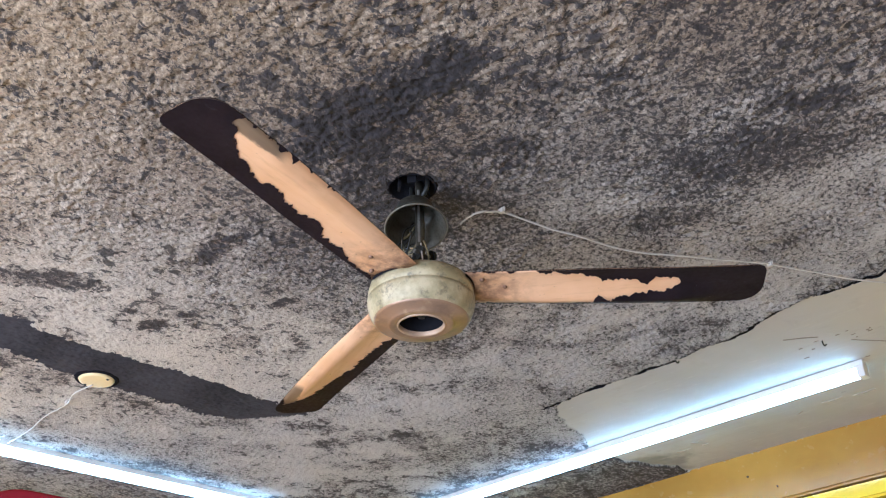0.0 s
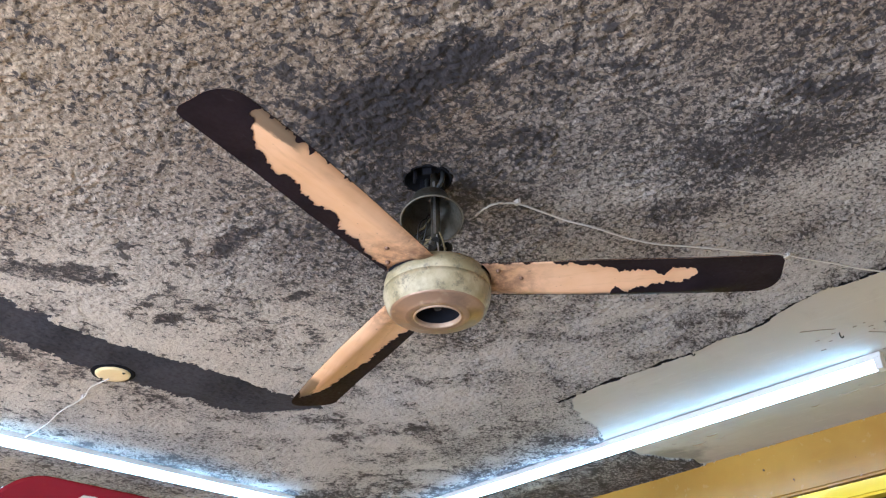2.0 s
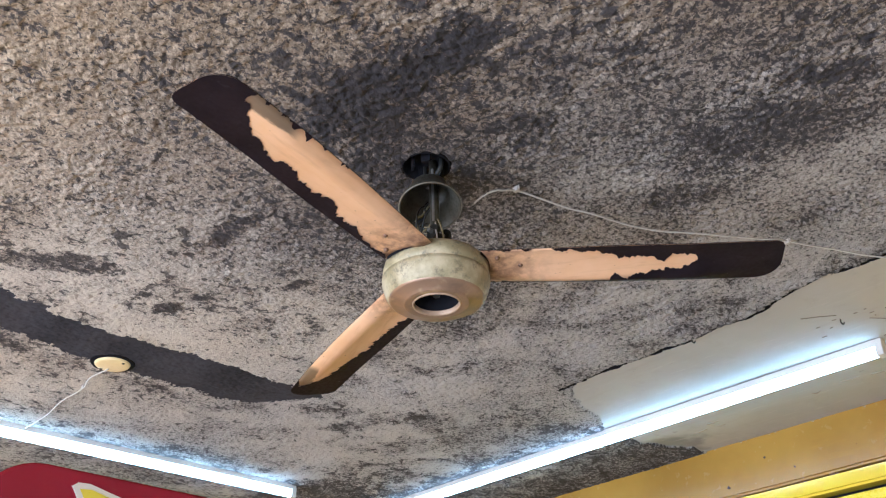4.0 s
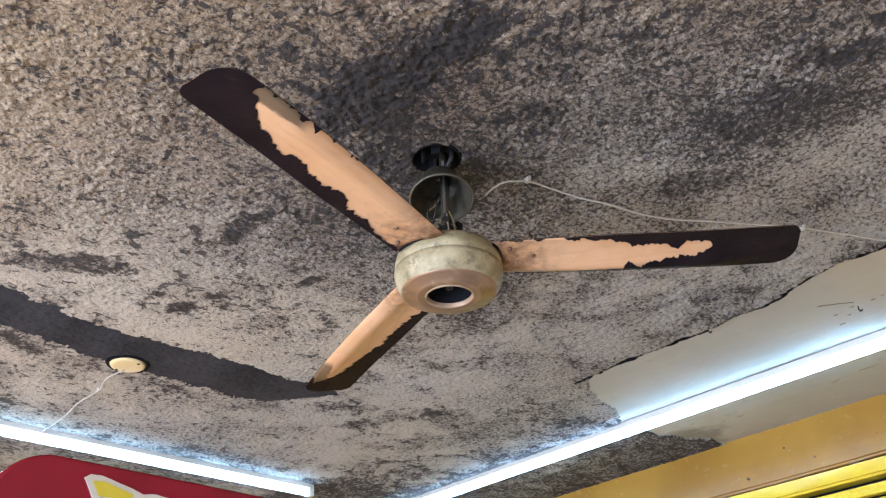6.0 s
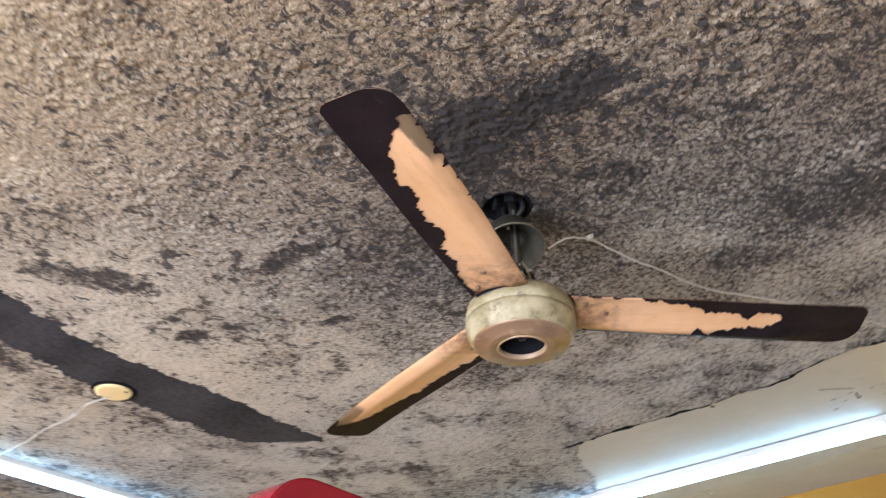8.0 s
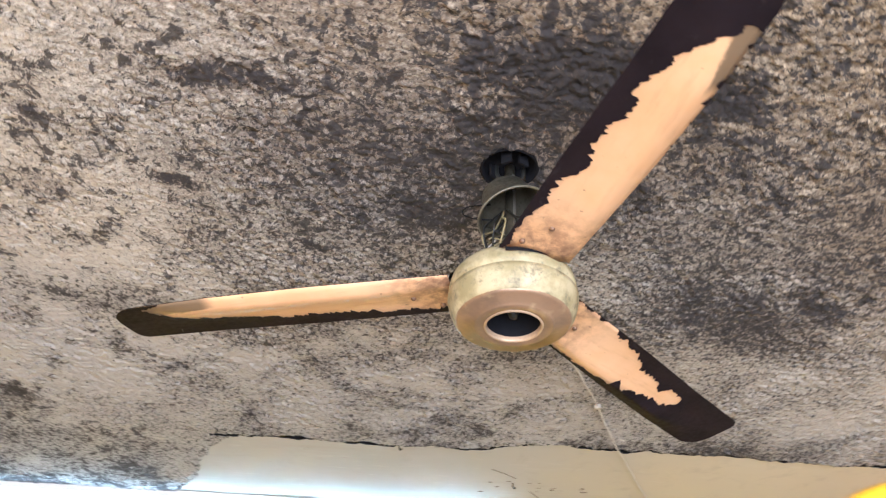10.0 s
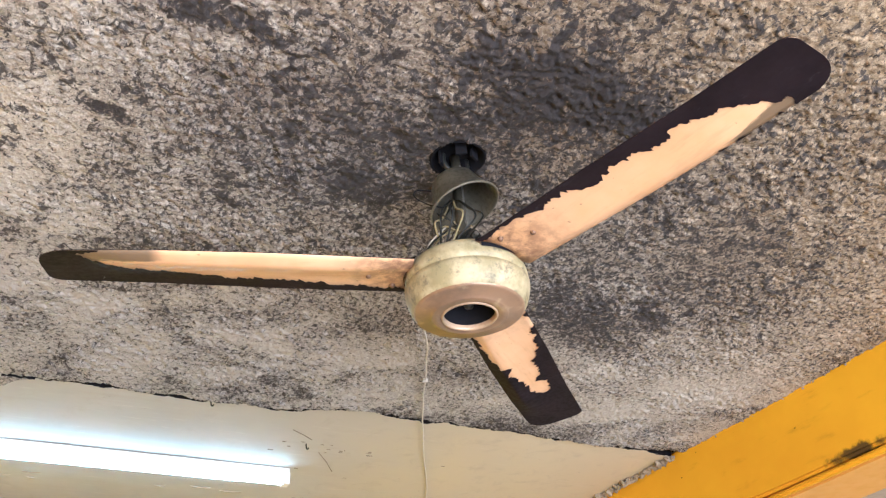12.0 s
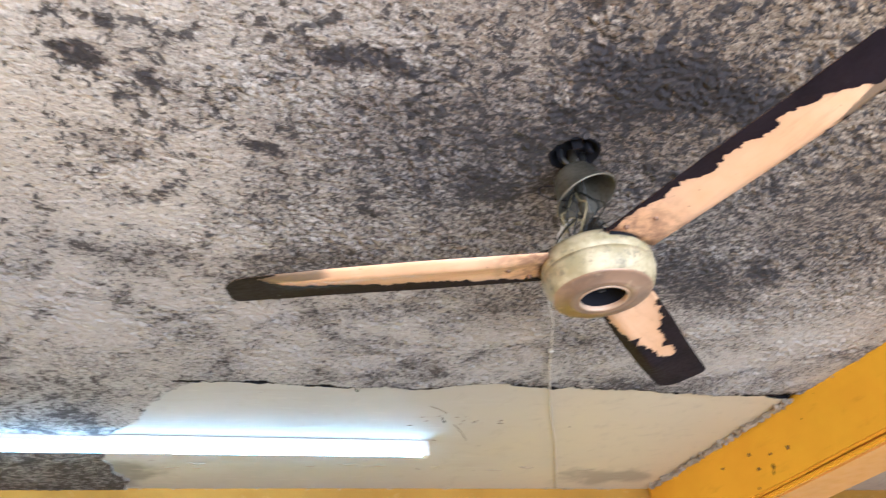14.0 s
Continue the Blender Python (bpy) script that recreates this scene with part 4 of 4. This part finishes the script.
# ---- red machine in the foreground ----
def build_machine():
    x0, x1, y0, y1, top = 0.266, 0.306, -0.781, -0.36, 1.9045
    base = empty("machine", ((x0 + x1) / 2, (y0 + y1) / 2, 0))
    off = Matrix.Translation(-base.location)

    def add(name, bm, material, parent=base, label="", smooth=False):
        bm.transform(off)
        return part(name, bm, material, parent, label, smooth)

    # hood: side outline with a rounded front corner, given thickness and soft edges
    outline = [(y0, 1.850)] + [(-0.731 - 0.050 * math.cos(a * math.pi / 24), 1.858 + (top - 1.858) * math.sin(a * math.pi / 24)) for a in range(13)]
    outline += [(y1, top - 0.004), (y1, 1.850)]
    hood = bmesh.new()
    a, b = [hood.verts.new((x0 + 0.003, y, z)) for y, z in outline], [hood.verts.new((x1 + 0.002, y, z)) for y, z in outline]
    hood.faces.new(a)
    hood.faces.new(b[::-1])
    for k in range(len(outline)):
        j = (k + 1) % len(outline)
        hood.faces.new((a[j], a[k], b[k], b[j]))
    bmesh.ops.recalc_face_normals(hood, faces=hood.faces)
    bmesh.ops.bevel(hood, geom=[e for e in hood.edges if e.calc_face_angle(0) > 0.6], offset=0.0025, segments=4, affect="EDGES")
    add("hood", hood, RED, label="glossy red top hood", smooth=True).modifiers.new("weighted", "WEIGHTED_NORMAL")
    add("body", box(x0 - 0.003, x1 + 0.002, y0 - 0.003, y1 + 0.002, 1.30, 1.848, 0.003), RED, label="scraped red enamel body")
    # thin pale strip in place of the light reflected by the bevel
    add("hood_highlight", box(x0 - 0.001, x1 - 0.006, y0 - 0.0045, y0 + 0.004, 1.8482, 1.8525, 0.0012), EDGE_SHINE, label="pale strip painted as the highlight on the joint under the hood")
    add("column", box(x0 - 0.02, x1 + 0.02, -0.62, -0.48, 0.03, 1.30, 0.01), RED, label="red steel column")
    add("foot", box(x0 - 0.16, x1 + 0.16, -0.80, -0.30, 0.0, 0.035, 0.01), IRON, label="black steel foot plate")
    # tubular handle with a dipped yellow end, bent down and away
    path = spline([(x0 + 0.01, -0.735, 1.862), (0.20, -0.722, 1.869), (0.13, -0.706, 1.875), (0.098, -0.698, 1.876)], 8)
    add("handle", pipe(path, 0.0160, 24), RED_TUBE, label="round red steel handle", smooth=True)
    bend = spline([(0.0985, -0.698, 1.876), (0.080, -0.693, 1.874), (0.062, -0.688, 1.866), (0.055, -0.686, 1.845), (0.055, -0.686, 1.78), (0.060, -0.687, 1.70)], 8)
    add("handle_grip", pipe(bend, 0.0164, 24), KNOB_YELLOW, label="yellow dipped bend of the handle", smooth=True)
    add("handle_brace", pipe([(0.060, -0.687, 1.705), (x0 + 0.01, -0.70, 1.70)], 0.012, 20), RED, label="red lower handle tube", smooth=True)
    strut = box(0.137, 0.175, -0.712, -0.696, 1.70, 1.866, 0.003)
    add("strut", strut, RED, label="dull red strut")
    add("strut_arm", box(0.137, x0, -0.712, -0.696, 1.69, 1.705, 0.003), RED)
    knob = bmesh.new()
    bmesh.ops.create_uvsphere(knob, u_segments=32, v_segments=18, radius=1)
    for v in knob.verts:
        if v.co.x > 0:
            v.co.x *= 0.2
    knob.transform(Matrix.Translation((x0 - 0.010, -0.768, 1.822)) @ Matrix.Diagonal((0.030, 0.020, 0.031, 1)))
    add("knob", knob, KNOB_YELLOW, label="rounded yellow knob", smooth=True)
    # sticker on the flat side: white shape, yellow bar, unreadable print as bars
    x = x1 + 0.0016
    label = bmesh.new()
    shape = [(-0.7065, 1.899), (-0.702, 1.9025), (-0.692, 1.903), (-0.664, 1.8965), (-0.655, 1.8935), (-0.645, 1.8955), (-0.610, 1.892), (-0.590, 1.886), (-0.585, 1.872), (-0.60, 1.845), (-0.67, 1.840), (-0.690, 1.868), (-0.701, 1.890)]
    f = label.faces.new([label.verts.new((x + 0.0014, y - 0.003, z - 0.009)) for y, z in shape])
    ext = bmesh.ops.extrude_face_region(label, geom=[f])
    for v in ext["geom"]:
        if isinstance(v, bmesh.types.BMVert):
            v.co.x -= 0.0009
    bmesh.ops.recalc_face_normals(label, faces=label.faces)
    tag = add("sticker", label, STICKER, label="white cut-out sticker with plain bars")
    bar = bmesh.new()
    bar.faces.new([bar.verts.new((x + 0.0018, y - 0.003, z - 0.009)) for y, z in [(-0.700, 1.8975), (-0.690, 1.8985), (-0.664, 1.8920), (-0.665, 1.8862), (-0.693, 1.8862)]])
    add("yellow_bar", bar, INK_YELLOW, tag)
    bar = bmesh.new()
    bar.faces.new([bar.verts.new((x + 0.0018, y - 0.003, z - 0.009)) for y, z in [(-0.684, 1.880), (-0.661, 1.876), (-0.663, 1.856), (-0.672, 1.850)]])
    add("green_bar", bar, plain("olive_ink", (0.30, 0.38, 0.03), 0.4, 0.2, 60), tag)
    bar = bmesh.new()
    bar.faces.new([bar.verts.new((x + 0.0018, y - 0.003, z - 0.009)) for y, z in [(-0.692, 1.8850), (-0.665, 1.8850), (-0.666, 1.8820), (-0.690, 1.8815)]])
    add("black_bar", bar, INK_BLACK, tag)
    for k in range(4):
        y = -0.652 + k * 0.012
        bar = bmesh.new()
        bar.faces.new([bar.verts.new((x + 0.0018, a - 0.003, b - 0.009)) for a, b in [(y, 1.883 - k * 0.001), (y + 0.008, 1.882 - k * 0.001), (y + 0.008, 1.868 - k * 0.001), (y, 1.869 - k * 0.001)]])
        add("red_bar", bar, INK_RED, tag)
    tagged(base, "red and yellow enamelled machine on a steel column", "machine")


build_machine()
